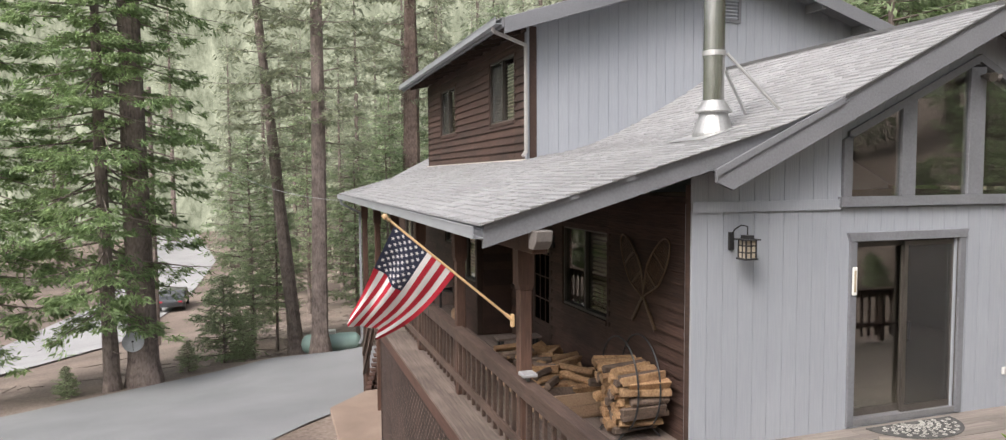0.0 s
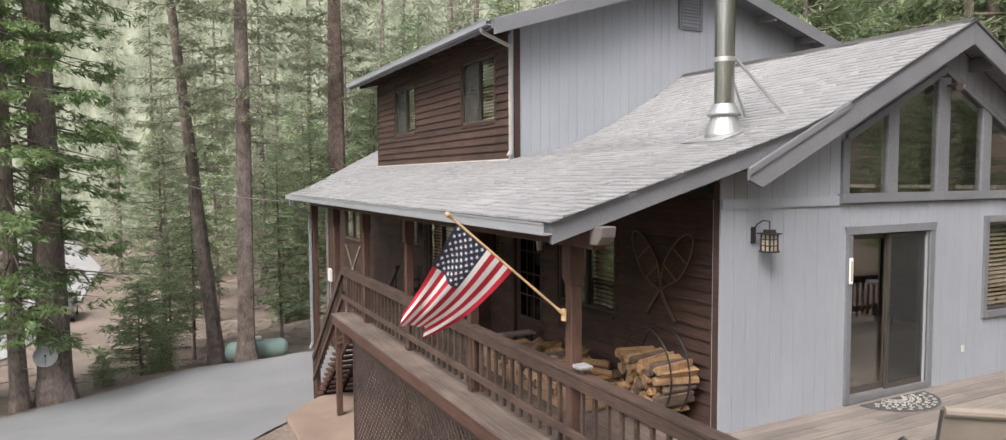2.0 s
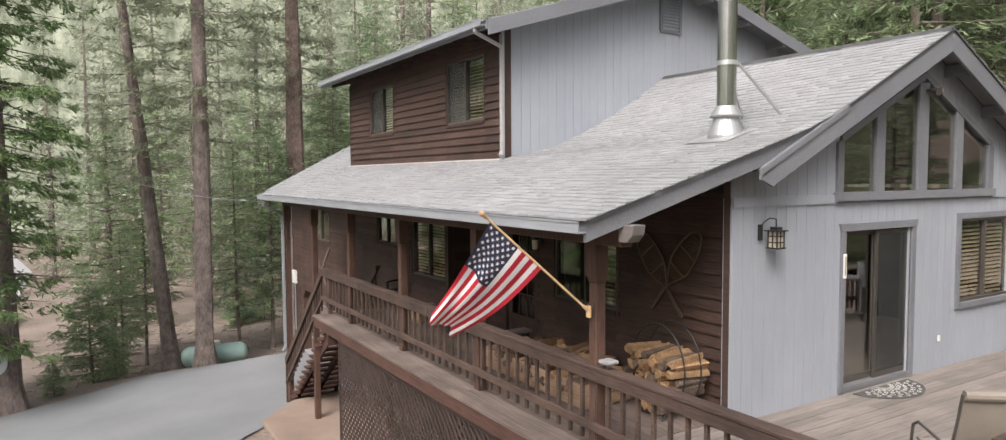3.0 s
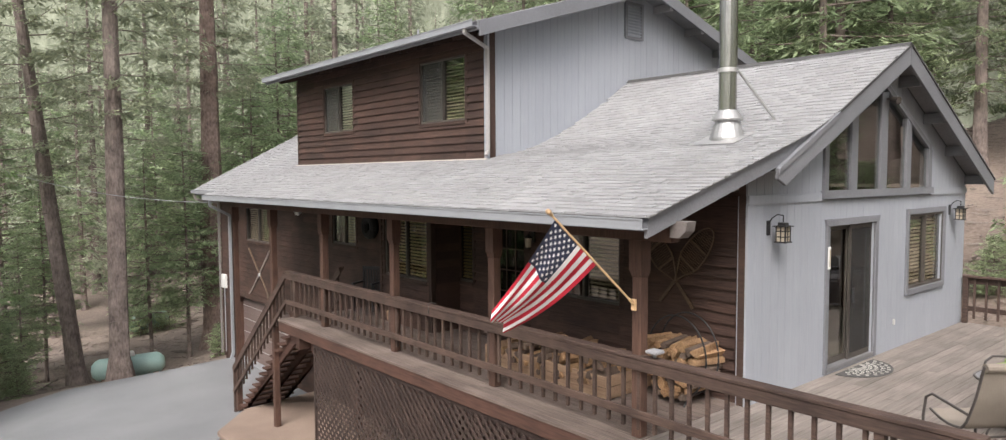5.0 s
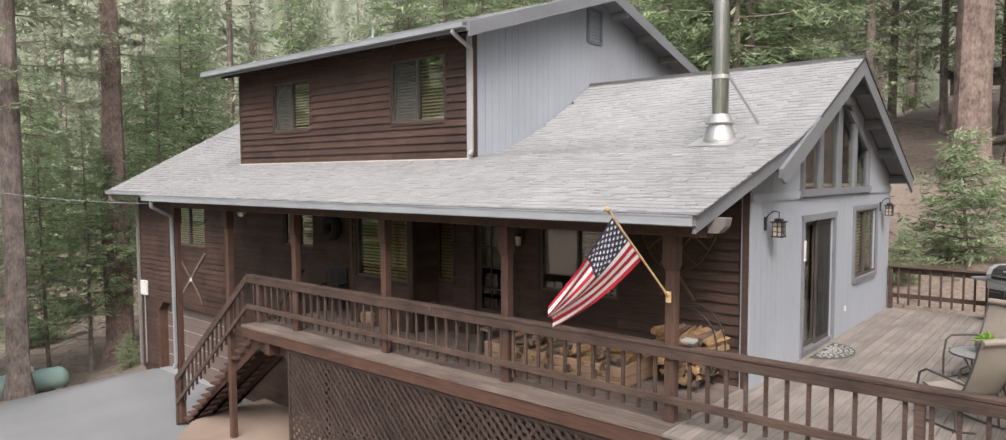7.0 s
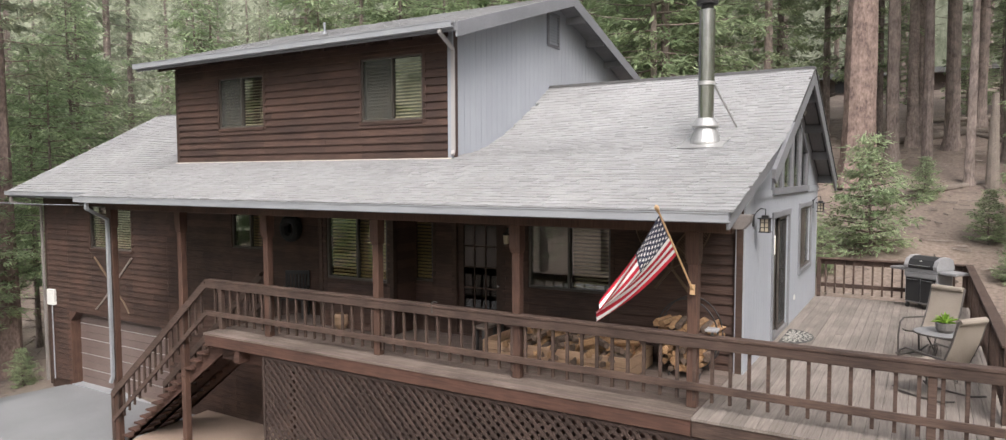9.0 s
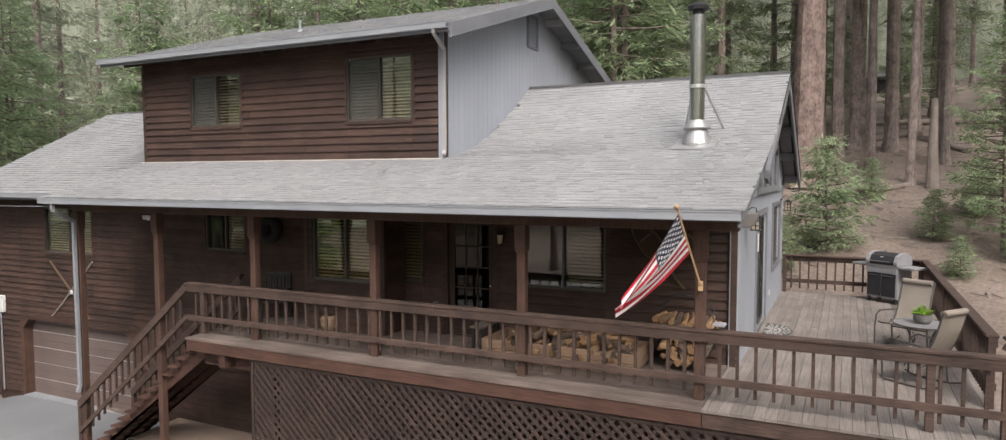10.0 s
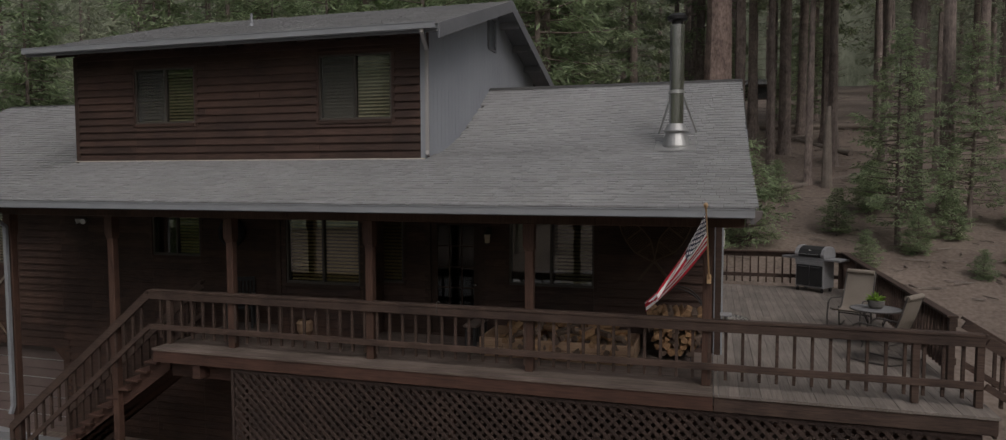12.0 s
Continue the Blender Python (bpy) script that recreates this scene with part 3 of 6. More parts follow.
part("barge_board", eased_board(ES - 0.046, 0.044, 0.004, 0.225), "trim", house, "dark grey barge board")
part("drip_edge", eased_board(ES - 0.062, 0.015, 0.006, 0.05), "trim", house)
part("barge_board", Geo().prism([(4.40, ES - 0.1, main_z(4.40) + 0.0), (RX - 0.001, ES - 0.1, RZ), (RX - 0.001, ES - 0.1, RZ - 0.32), (4.60, ES - 0.1, main_z(4.60) - 0.32), (4.40, ES - 0.1, main_z(4.40) - 0.14)], (0, 0.046, 0)), "trim", house, bevel=0.006)
part("barge_board", barge(RX + 0.001, 12.98, main_z, ES - 0.1, 0.32, 0.046, 0.0), "trim", house, bevel=0.006)
part("drip_edge", barge(4.38, KX + 0.5, main_z, ES - 0.122, 0.07, 0.021, 0.004), "trim", house)
part("drip_edge", barge(KX + 0.5, RX, main_z, ES - 0.118, 0.02, 0.06, 0.008), "felt", house)
part("drip_edge", barge(RX, 13.0, main_z, ES - 0.118, 0.02, 0.06, 0.008), "felt", house)
part("barge_board", barge(3.85, UX, upper_z, 11.55, 0.26, 0.045, 0.01), "trim", house, bevel=0.006)
part("barge_board", barge(UX, 13.5, upper_z, 11.55, 0.26, 0.045, 0.01), "trim", house, bevel=0.006)
part("barge_board", barge(3.72, RX, north_z, 27.4, 0.24, 0.045, 0.01), "trim", house, bevel=0.006)
part("fascia", Geo().box(3.80, 3.845, 11.56, 21.08, 8.14, 8.31), "trim", house, "grey eave fascia", bevel=0.004)
part("ridge_cap", Geo().prism([(RX - 0.10, ES - 0.1, main_z(RX - 0.10) + 0.02), (RX, ES - 0.1, RZ + 0.045), (RX + 0.15, ES - 0.1, main_z(RX + 0.15) + 0.015), (RX, ES - 0.1, RZ + 0.0)], (0, DS - ES + 0.1, 0)), "felt", house, "dark ridge cap")
part("ridge_cap", Geo().prism([(RX - 0.14, DN, north_z(RX - 0.14) + 0.01), (RX, DN, RZ + 0.03), (RX + 0.14, DN, north_z(RX + 0.14) + 0.01), (RX, DN, RZ + 0.005)], (0, 27.4 - DN, 0)), "felt", house)
for k in range(4):
    xx = 9.1 + k * 1.15
    part("outlooker", Geo().box(xx - 0.05, xx + 0.05, ES - 0.04, SY, main_z(xx) - 0.32, main_z(xx) - 0.14), "trim", house)


def gutter(name, x, y0, y1, z, label):
    """A square-lipped trough along an eave."""
    prof = [(0, 0), (-0.104, 0.0), (-0.104, 0.100), (-0.114, 0.102), (-0.114, 0.118), (-0.096, 0.118), (-0.096, 0.012), (0, 0.012)]
    return part(name, Geo().prism([(x + px, y0, z + pz) for px, pz in prof], (0, y1 - y0, 0)), "gutter", house, label)


part("step_flashing", Geo().box(WX - 0.085, WX - 0.045, DS, DN, porch_z(WX - 0.07) + 0.01, porch_z(WX - 0.07) + 0.034), "tan", house, "pale flashing strip at the foot of the upper wall")
gutter("gutter", EAVE - 0.02, ES - 0.05, EN + 0.03, 5.02, "pale grey metal eave gutter")
gutter("gutter", 3.70, EN + 0.05, 27.45, north_z(3.72) - 0.13, "")
gutter("gutter", 3.80, 11.58, 21.07, 8.19, "")
part("fascia", Geo().box(EAVE - 0.02, EAVE + 0.025, ES, EN, 5.0, 5.13), "trim", house)
part("fascia", Geo().box(3.71, 3.75, EN, 27.4, 4.98, 5.15), "trim", house)
part("roof_cheek", Geo().prism([(2.0, EN - 0.02, porch_z(2.0) - 0.12), (KX, EN - 0.02, porch_z(KX) - 0.12), (KX, EN - 0.02, porch_z(KX)), (2.0, EN - 0.02, porch_z(2.0))], (0, 0.03, 0)).prism(
    [(3.7, EN - 0.02, north_z(3.7) - 0.2), (KX, EN - 0.02, north_z(KX)), (KX, EN - 0.02, porch_z(KX) - 0.02), (3.7, EN - 0.02, porch_z(3.7) - 0.02)], (0, 0.02, 0)), "trim", house)


def downspout(pts, label="", mat="spout", w=0.06):
    g = Geo()
    for a, b in zip(pts, pts[1:]):
        g.beam(a, b, w, w * 1.25, (0, 1, 0.02))
    return part("downspout", g, mat, house, label)


downspout([(3.74, 11.85, 8.22), (3.74, 11.85, 8.12), (4.40, 12.03, 7.95), (4.40, 12.03, 6.05), (4.33, 12.0, 5.97)], "pale square downspout", "palespout", 0.05)
downspout([(1.84, 19.92, 5.04), (1.84, 19.92, 4.88), (2.36, 20.06, 4.62), (2.36, 20.06, 1.05), (2.30, 20.06, 0.9)], "", "gutter")
downspout([(3.66, 27.2, 5.0), (3.66, 27.2, 4.85), (4.4, 27.08, 4.7), (4.4, 27.08, -0.6)])


# ---------------------------------------------------------------- windows and doors
def placed(plane, at):
    """A point maker for a wall: u along it, o outward, z up."""
    return (lambda u, o, z: (at - o, u, z)) if plane == "x" else (lambda u, o, z: (u, at - o, z))


def wbox(P, u0, u1, o0, o1, z0, z1):
    a, b = P(u0, o0, z0), P(u1, o1, z1)
    lo, hi = [min(p, q) for p, q in zip(a, b)], [max(p, q) for p, q in zip(a, b)]
    return Geo().box(lo[0], hi[0], lo[1], hi[1], lo[2], hi[2])


def window(plane, at, u0, u1, z0, z1, casing="trim", cw=0.09, blinds=(0.0, 1.0), frame_mat="bronze", split=0.5, screen=False, slat_mat="blind"):
    """A sliding window: casing, frame, two panes, and blinds on a part of its width."""
    P = placed(plane, at)
    w = part("window", wbox(P, u0, u0 + 0.04, -0.1, 0.01, z0, z1), frame_mat, house, "sliding window with blinds")
    part("window_frame", wbox(P, u1 - 0.04, u1, -0.1, 0.01, z0, z1), frame_mat, w)
    part("window_frame", wbox(P, u0 + 0.04, u1 - 0.04, -0.1, 0.01, z0, z0 + 0.04), frame_mat, w)
    part("window_frame", wbox(P, u0 + 0.04, u1 - 0.04, -0.1, 0.01, z1 - 0.04, z1), frame_mat, w)
    m = u0 + (u1 - u0) * split
    part("mullion", wbox(P, m - 0.02, m + 0.02, -0.08, 0.0, z0 + 0.04, z1 - 0.04), frame_mat, w)
    for a, b, o in ((u0 + 0.04, m - 0.02, -0.05), (m + 0.02, u1 - 0.04, -0.03)):
        p = part("pane", wbox(P, a, b, o - 0.006, o, z0 + 0.04, z1 - 0.04), "pane", w)
        p.visible_shadow = False
    if casing:
        part("casing", wbox(P, u0 - cw, u0, -0.02, 0.035, z0 - cw, z1 + cw), casing, w, bevel=0.005)
        part("casing", wbox(P, u1, u1 + cw, -0.02, 0.035, z0 - cw, z1 + cw), casing, w, bevel=0.005)
        part("casing", wbox(P, u0, u1, -0.02, 0.034, z1, z1 + cw), casing, w, bevel=0.005)
        part("sill", wbox(P, u0, u1, -0.02, 0.05, z0 - cw, z0), casing, w, bevel=0.005)
    if screen:
        p = part("insect_screen", wbox(P, m + 0.022, u1 - 0.042, -0.022, -0.019, z0 + 0.042, z1 - 0.042), "mesh", w, "grey insect screen")
        p.visible_shadow = False
    if blinds:
        a, b = u0 + (u1 - u0) * blinds[0] + 0.05, u0 + (u1 - u0) * blinds[1] - 0.05
        n = int((z1 - z0 - 0.1) / 0.066)
        first = None
        for k in range(n):
            z = z0 + 0.06 + k * 0.066
            g = Geo().prism([P(a, -0.092, z), P(a, -0.128, z + 0.034), P(a, -0.131, z + 0.034), P(a, -0.095, z)], Vector(P(b, 0, 0)) - Vector(P(a, 0, 0)))
            if first is None:
                first = part("slat", g, slat_mat, w)
            else:
                s = part("slat", first.data, slat_mat, w)
                s.matrix_basis = Matrix.Translation((0, 0, k * 0.066))
    return w


window("x", WX, *DORMER_HOLES[0], casing="brown", cw=0.07, screen=True)
window("x", WX, *DORMER_HOLES[1], casing="brown", cw=0.07, screen=True)
window("x", BAY[0], *BAY_HOLE, casing="soffit", cw=0.07, blinds=(0, 1), slat_mat="gold")
for h, bl in zip(FRONT_HOLES[:2], ((0, 1), (0, 0.55))):
    window("x", WX, *h, casing="brown", cw=0.07, blinds=bl, slat_mat="gold" if h[0] < 20 else "blind")
window("x", WX, *FRONT_HOLES[3], casing="soffit", cw=0.06, blinds=(0, 1), split=0.04, slat_mat="gold")
window("x", WX, *FRONT_HOLES[5], casing="brown", cw=0.07, blinds=(0.0, 0.5))
window("y", SY, *SOUTH_HOLES[1], casing="trim", cw=0.1, blinds=(0, 1))

# gable glass between the sloping roof and its sill
P = placed("y", SY)
tw = part("window", Geo().box(6.34, 10.66, SY - 0.06, SY + 0.02, 5.22, 5.34), "trim", house, "tall trapezoid gable windows")
marks = [6.51, 7.27, 7.49, 8.35, 8.61, 9.42, 9.63, 10.44]
for a, b in zip(marks[0::2], marks[1::2]):
    p = part("pane", Geo().prism([(a, SY + 0.004, 5.34), (b, SY + 0.004, 5.34), (b, SY + 0.004, glass_top(b)), (a, SY + 0.004, glass_top(a))], (0, 0.006, 0)), "pane", tw)
    p.visible_shadow = False
for a, b in zip(marks[1::2], marks[2::2]):
    part("mullion", Geo().prism([(a, SY - 0.03, 5.34), (b, SY - 0.03, 5.34), (b, SY - 0.03, glass_top(b)), (a, SY - 0.03, glass_top(a))], (0, 0.1, 0)), "trim", tw, bevel=0.004)
for a, b in ((6.38, 6.51), (10.44, 10.60)):
    part("jamb", Geo().prism([(a, SY - 0.04, 5.34), (b, SY - 0.04, 5.34), (b, SY - 0.04, glass_top(b) + 0.04), (a, SY - 0.04, glass_top(a) + 0.04)], (0, 0.1, 0)), "trim", tw, bevel=0.004)
for a, b in ((6.46, RX), (RX, 10.54)):
    part("head", Geo().prism([(a, SY - 0.04, glass_top(a)), (b, SY - 0.04, glass_top(b)), (b, SY - 0.04, glass_top(b) + 0.1), (a, SY - 0.04, glass_top(a) + 0.1)], (0, 0.1, 0)), "trim", tw)

# sliding patio door
u0, u1, z0, z1 = SOUTH_HOLES[0]
pd = part("door", wbox(P, u0, u1, -0.12, 0.02, z0 - 0.04, z0 + 0.03), "alu", house, "aluminium sliding glass patio door")
for a, b, o, mt in ((u0 + 0.02, 7.5, -0.09, "pane"), (7.42, u1 - 0.02, -0.03, "pane")):
    part("stile", wbox(P, a, a + 0.055, o - 0.03, o, z0 + 0.03, z1 - 0.02), "bronze", pd)
    part("stile", wbox(P, b - 0.055, b, o - 0.03, o, z0 + 0.03, z1 - 0.02), "bronze", pd)
    part("door_rail", wbox(P, a + 0.055, b - 0.055, o - 0.03, o, z0 + 0.03, z0 + 0.12), "bronze", pd)
    part("door_rail", wbox(P, a + 0.055, b - 0.055, o - 0.03, o, z1 - 0.08, z1 - 0.02), "bronze", pd)
    p = part("pane", wbox(P, a + 0.055, b - 0.055, o - 0.018, o - 0.012, z0 + 0.12, z1 - 0.08), mt, pd)
    p.visible_shadow = False
p = part("insect_screen", wbox(P, 7.475, u1 - 0.075, -0.028, -0.025, z0 + 0.12, z1 - 0.08), "doormesh", pd, "grey insect screen")
p.visible_shadow = False
part("handle", wbox(P, 7.455, 7.475, 0.0, 0.03, 3.55, 3.78), "black", pd, "black pull handle", bevel=0.004)
part("jamb", wbox(P, u0, u0 + 0.02, -0.12, 0.0, z0, z1), "bronze", pd)
part("jamb", wbox(P, u1 - 0.02, u1, -0.12, 0.0, z0, z1), "bronze", pd)
part("casing", wbox(P, u0 - 0.1, u0, -0.02, 0.03, z0 - 0.05, z1), "trim", pd, bevel=0.005)
part("casing", wbox(P, u1, u1 + 0.1, -0.02, 0.03, z0 - 0.05, z1), "trim", pd, bevel=0.005)
part("casing", Geo().prism([(u0 - 0.1, SY - 0.035, z1), (u1 + 0.1, SY - 0.035, z1), (u1 + 0.14, SY - 0.035, z1 + 0.11), (u0 - 0.14, SY - 0.035, z1 + 0.11)], (0, 0.06, 0)), "trim", pd, bevel=0.005)

# front door on the porch
P = placed("x", WX)
u0, u1, z0, z1 = FRONT_HOLES[4]
fd = part("door", wbox(P, u0 + 0.05, u1 - 0.05, -0.08, -0.04, z0, z0 + 0.5), "soffit", house, "dark front door with a tall divided pane")
part("stile", wbox(P, u0 + 0.05, u0 + 0.17, -0.08, -0.04, z0 + 0.5, z1 - 0.04), "soffit", fd)
part("stile", wbox(P, u1 - 0.17, u1 - 0.05, -0.08, -0.04, z0 + 0.5, z1 - 0.04), "soffit", fd)
part("door_rail", wbox(P, u0 + 0.17, u1 - 0.17, -0.08, -0.04, z1 - 0.16, z1 - 0.04), "soffit", fd)
part("panel", wbox(P, u0 + 0.17, u1 - 0.17, -0.04, -0.03, z0 + 0.1, z0 + 0.42), "brown", fd, bevel=0.008)
p = part("pane", wbox(P, u0 + 0.17, u1 - 0.17, -0.065, -0.06, z0 + 0.5, z1 - 0.16), "screen", fd)
p.visible_shadow = False
for q in (0.33, 0.67):
    u = u0 + 0.17 + (u1 - u0 - 0.34) * q
    part("muntin", wbox(P, u - 0.011, u + 0.011, -0.058, -0.045, z0 + 0.5, z1 - 0.16), "soffit", fd)
for q in (0.25, 0.5, 0.75):
    z = z0 + 0.5 + (z1 - z0 - 0.66) * q
    part("muntin", wbox(P, u0 + 0.17, u1 - 0.17, -0.057, -0.046, z - 0.011, z + 0.011), "soffit", fd)
part("head", wbox(P, u0 + 0.05, u1 - 0.05, -0.08, 0.03, z1 - 0.03, z1 + 0.06), "soffit", fd)
part("knob", Geo().lathe([(0.0, 0), (0.03, 0.01), (0.03, 0.04), (0.0, 0.05)], 10, (WX + 0.01, u0 + 0.12, z0 + 0.95)), "steel", fd, "steel door knob")
for a, b in ((u0 - 0.06, u0 + 0.05), (u1 - 0.05, u1 + 0.06)):
    part("casing", wbox(P, a, b, -0.08, 0.03, z0, z1 + 0.06), "soffit", fd)

# garage door in a deep opening
u0, u1, z0, z1 = FRONT_HOLES[6]
gd = part("garage_door", wbox(P, u0, u1, -0.30, -0.26, z0, z1), "garage", house, "taupe sectional garage door")
for k in range(5):
    a, b = z0 + k * (z1 - z0) / 5, z0 + (k + 1) * (z1 - z0) / 5
    part("panel", wbox(P, u0 + 0.02, u1 - 0.02, -0.26, -0.235, a + 0.012, (a + b) / 2 - 0.006), "garage", gd, bevel=0.005)
    part("panel", wbox(P, u0 + 0.02, u1 - 0.02, -0.26, -0.235, (a + b) / 2 + 0.006, b - 0.012), "garage", gd, bevel=0.005)
    part("seam", wbox(P, u0 + 0.02, u1 - 0.02, -0.259, -0.230, b - 0.005, b + 0.005), "palespout", gd)
for c, sg in ((u0 + 0.06, 1), (u1 - 0.06, -1)):
    part("corner_brace", Geo().prism([P(c, -0.22, z1 - 0.06), P(c + sg * 0.28, -0.22, z1 - 0.06), P(c, -0.22, z1 - 0.34)], (-0.25, 0, 0)), "post", gd)
part("jamb", wbox(P, u1 - 0.06, u1 + 0.14, -0.3, 0.03, z0 - 0.1, z1 + 0.0), "post", gd, bevel=0.006)
part("jamb", wbox(P, u0 - 0.14, u0 + 0.06, -0.3, 0.03, z0 - 0.1, z1 + 0.0), "post", gd, bevel=0.006)
part("head", wbox(P, u0 - 0.14, u1 + 0.14, -0.3, 0.035, z1 - 0.06, z1 + 0.14), "brown", gd, bevel=0.006)
part("threshold", wbox(P, u0, u1, -0.25, 0.04, z0 - 0.1, z0 + 0.03), "gutter", gd, "pale concrete threshold")

# vent in the upper gable
gv = part("vent", Geo().box(8.36, 8.42, DS - 0.03, DS + 0.05, 8.62, 9.43), "trim", house, "louvred gable vent")
part("vent_frame", Geo().box(8.92, 8.98, DS - 0.03, DS + 0.05, 8.62, 9.43), "trim", gv)
part("vent_frame", Geo().box(8.42, 8.92, DS - 0.03, DS + 0.05, 8.62, 8.68), "trim", gv)
part("vent_frame", Geo().box(8.42, 8.92, DS - 0.03, DS + 0.05, 9.37, 9.43), "trim", gv)
for k in range(10):
    z = 8.70 + k * 0.067
    part("louvre", Geo().prism([(8.42, DS - 0.02, z), (8.42, DS + 0.03, z + 0.045), (8.42, DS + 0.03, z + 0.055), (8.42, DS - 0.02, z + 0.01)], (0.5, 0, 0)), "grey", gv)

# ---------------------------------------------------------------- deck
DZ, RLX, DWX, DSY, DEX = 2.53, 2.44, 2.05, 3.32, 12.62
DNY = 16.38
deck = thing("deck", (RLX, SY, 0), "weathered grey-brown timber deck on a red-brown frame", "deck")
rng = random.Random(11)
boards = part("porch_floor", Geo().box(DWX + 0.06, WX - 0.04, 6.82, DNY - 0.04, DZ - 0.2, DZ - 0.05), "rim", deck)
x = DWX
while x < WX - 0.06:
    w = 0.14
    y = 6.8
    while y < DNY - 0.02:
        b = min(y + rng.uniform(2.6, 4.9), DNY)
        if DNY - b < 0.7:
            b = DNY
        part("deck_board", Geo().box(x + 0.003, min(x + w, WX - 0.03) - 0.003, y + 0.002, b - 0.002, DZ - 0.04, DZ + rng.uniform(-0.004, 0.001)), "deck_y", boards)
        y = b + 0.0001
        if b >= DNY - 0.02:
            break
    x += w
field = part("terrace_floor", Geo().box(DWX + 0.06, DEX - 0.05, DSY + 0.05, 6.6, DZ - 0.2, DZ - 0.05), "rim", deck)
y = DSY
while y < 6.78:
    w = 0.142
    x = DWX
    while x < DEX:
        b = min(x + rng.uniform(2.4, 4.8), DEX)
        if DEX - b < 0.7:
            b = DEX
        part("deck_board", Geo().box(x + 0.002, b - 0.002, y + 0.003, min(y + w, 6.795) - 0.003, DZ - 0.04, DZ + rng.uniform(-0.004, 0.001)), "deck", field)
        x = b
    y += w
part("rim_board", Geo().box(DWX + 0.02, DWX + 0.06, 6.8, DNY - 0.02, DZ - 0.25, DZ - 0.041), "rim", deck, "red-brown rim board", bevel=0.004)
part("rim_board", Geo().box(DWX + 0.022, DWX + 0.06, DSY + 0.02, 6.79, DZ - 0.25, DZ - 0.041), "rail", deck, "weathered brown rim board", bevel=0.004)
part("rim_board", Geo().box(DWX + 0.06, DEX, DSY + 0.02, DSY + 0.06, DZ - 0.3, DZ - 0.041), "rail", deck, bevel=0.004)
part("rim_board", Geo().box(DWX + 0.06, WX - 0.05, DNY - 0.06, DNY - 0.02, DZ - 0.3, DZ - 0.041), "rim", deck, bevel=0.004)
part("beam", Geo().box(2.35, 2.5, 3.5, 16.2, DZ - 0.56, DZ - 0.3), "rim", deck)
part("beam", Geo().box(2.1, WX - 0.06, 15.4, 15.55, DZ - 0.5, DZ - 0.21), "rim", deck)
for y in (15.62, 11.0, 7.0):
    px = 3.55 if y > 15 else 2.9
    part("support_post", Geo().box(px - 0.07, px + 0.07, y - 0.07, y + 0.07, -0.1, DZ - 0.2), "post", deck, bevel=0.008)
    part("footing", Geo().prism([(px - 0.17, y - 0.17, -0.45), (px + 0.17, y - 0.17, -0.45), (px + 0.17, y + 0.17, -0.45), (px - 0.17, y + 0.17, -0.45)], (0, 0, 0.36)), "concrete", deck, bevel=0.04)

# lattice skirt under the deck
skirt = thing("lattice_skirt", (2.16, 9, 0), "brown diagonal wooden lattice skirt under the deck", "lattice")
LY0, LY1, LZ0, LZ1 = 3.5, 14.72, -0.28, DZ - 0.27
for x, sgn in ((2.13, 1), (2.145, -1)):
    c = -4.0
    while c < 16.0:
        a, b = (LY0 + c, LZ0), (LY0 + c + (LZ1 - LZ0), LZ1)
        if sgn < 0:
            a, b = (a[0], LZ1), (b[0], LZ0)
        lo, hi = max(a[0], LY0), min(b[0], LY1)
        if hi - lo > 0.1:
            za = a[1] + sgn * (lo - a[0])
            zb = a[1] + sgn * (hi - a[0])
            part("lath", Geo().beam((x, lo, za), (x, hi, zb), 0.054, 0.009, (1, 0, 0)), "lattice", skirt)
        c += 0.165
part("top_rail", Geo().box(2.115, 2.16, LY0, LY1, LZ1 - 0.06, LZ1), "lattice", skirt)
part("end_rail", Geo().box(2.11, 2.16, LY1, LY1 + 0.05, LZ0, LZ1), "lattice", skirt)

# ---------------------------------------------------------------- porch posts and beam
def porch_post(y, z0):
    px = RLX + 0.055
    t = thing("porch_post", (px, y, z0), "red-brown square timber porch post with a wider head", "post", "porch posts")
    part("shaft", Geo().box(px - 0.067, px + 0.067, y - 0.067, y + 0.067, z0, 4.42), "post", t, bevel=0.01)
    h = Geo().box(px - 0.069, px + 0.069, y - 0.069, y + 0.069, 4.42, 4.48)
    h.v[4:8] = [Vector((px + i * 0.083, y + j * 0.083, 4.48)) for i, j in ((-1, -1), (1, -1), (1, 1), (-1, 1))]
    h.box(px - 0.092, px + 0.083, y - 0.083, y + 0.092, 4.48, 4.84)
    part("head", h, "post", t)
    return t


for y, z0 in ((6.9, DZ), (9.55, DZ), (12.28, DZ), (14.99, DZ), (17.6, -0.27), (20.08, -0.5)):
    porch_post(y, z0)
pb = tagged(part("porch_beam", Geo().box(RLX - 0.035, RLX + 0.13, 6.41, 20.2, 4.84, 5.08), "post", bevel=0.012), "heavy timber beam over the porch posts with a pale end", "beam", kind="structure")
part("beam_end", Geo().prism([(RLX - 0.08, 6.19, 4.98), (RLX - 0.08, 6.27, 4.90), (RLX - 0.08, 6.4, 4.90), (RLX - 0.08, 6.4, 5.085), (RLX - 0.08, 6.17, 5.085)], (0.17, 0, 0)), "spout", pb, "pale grey weathered beam end", bevel=0.008)


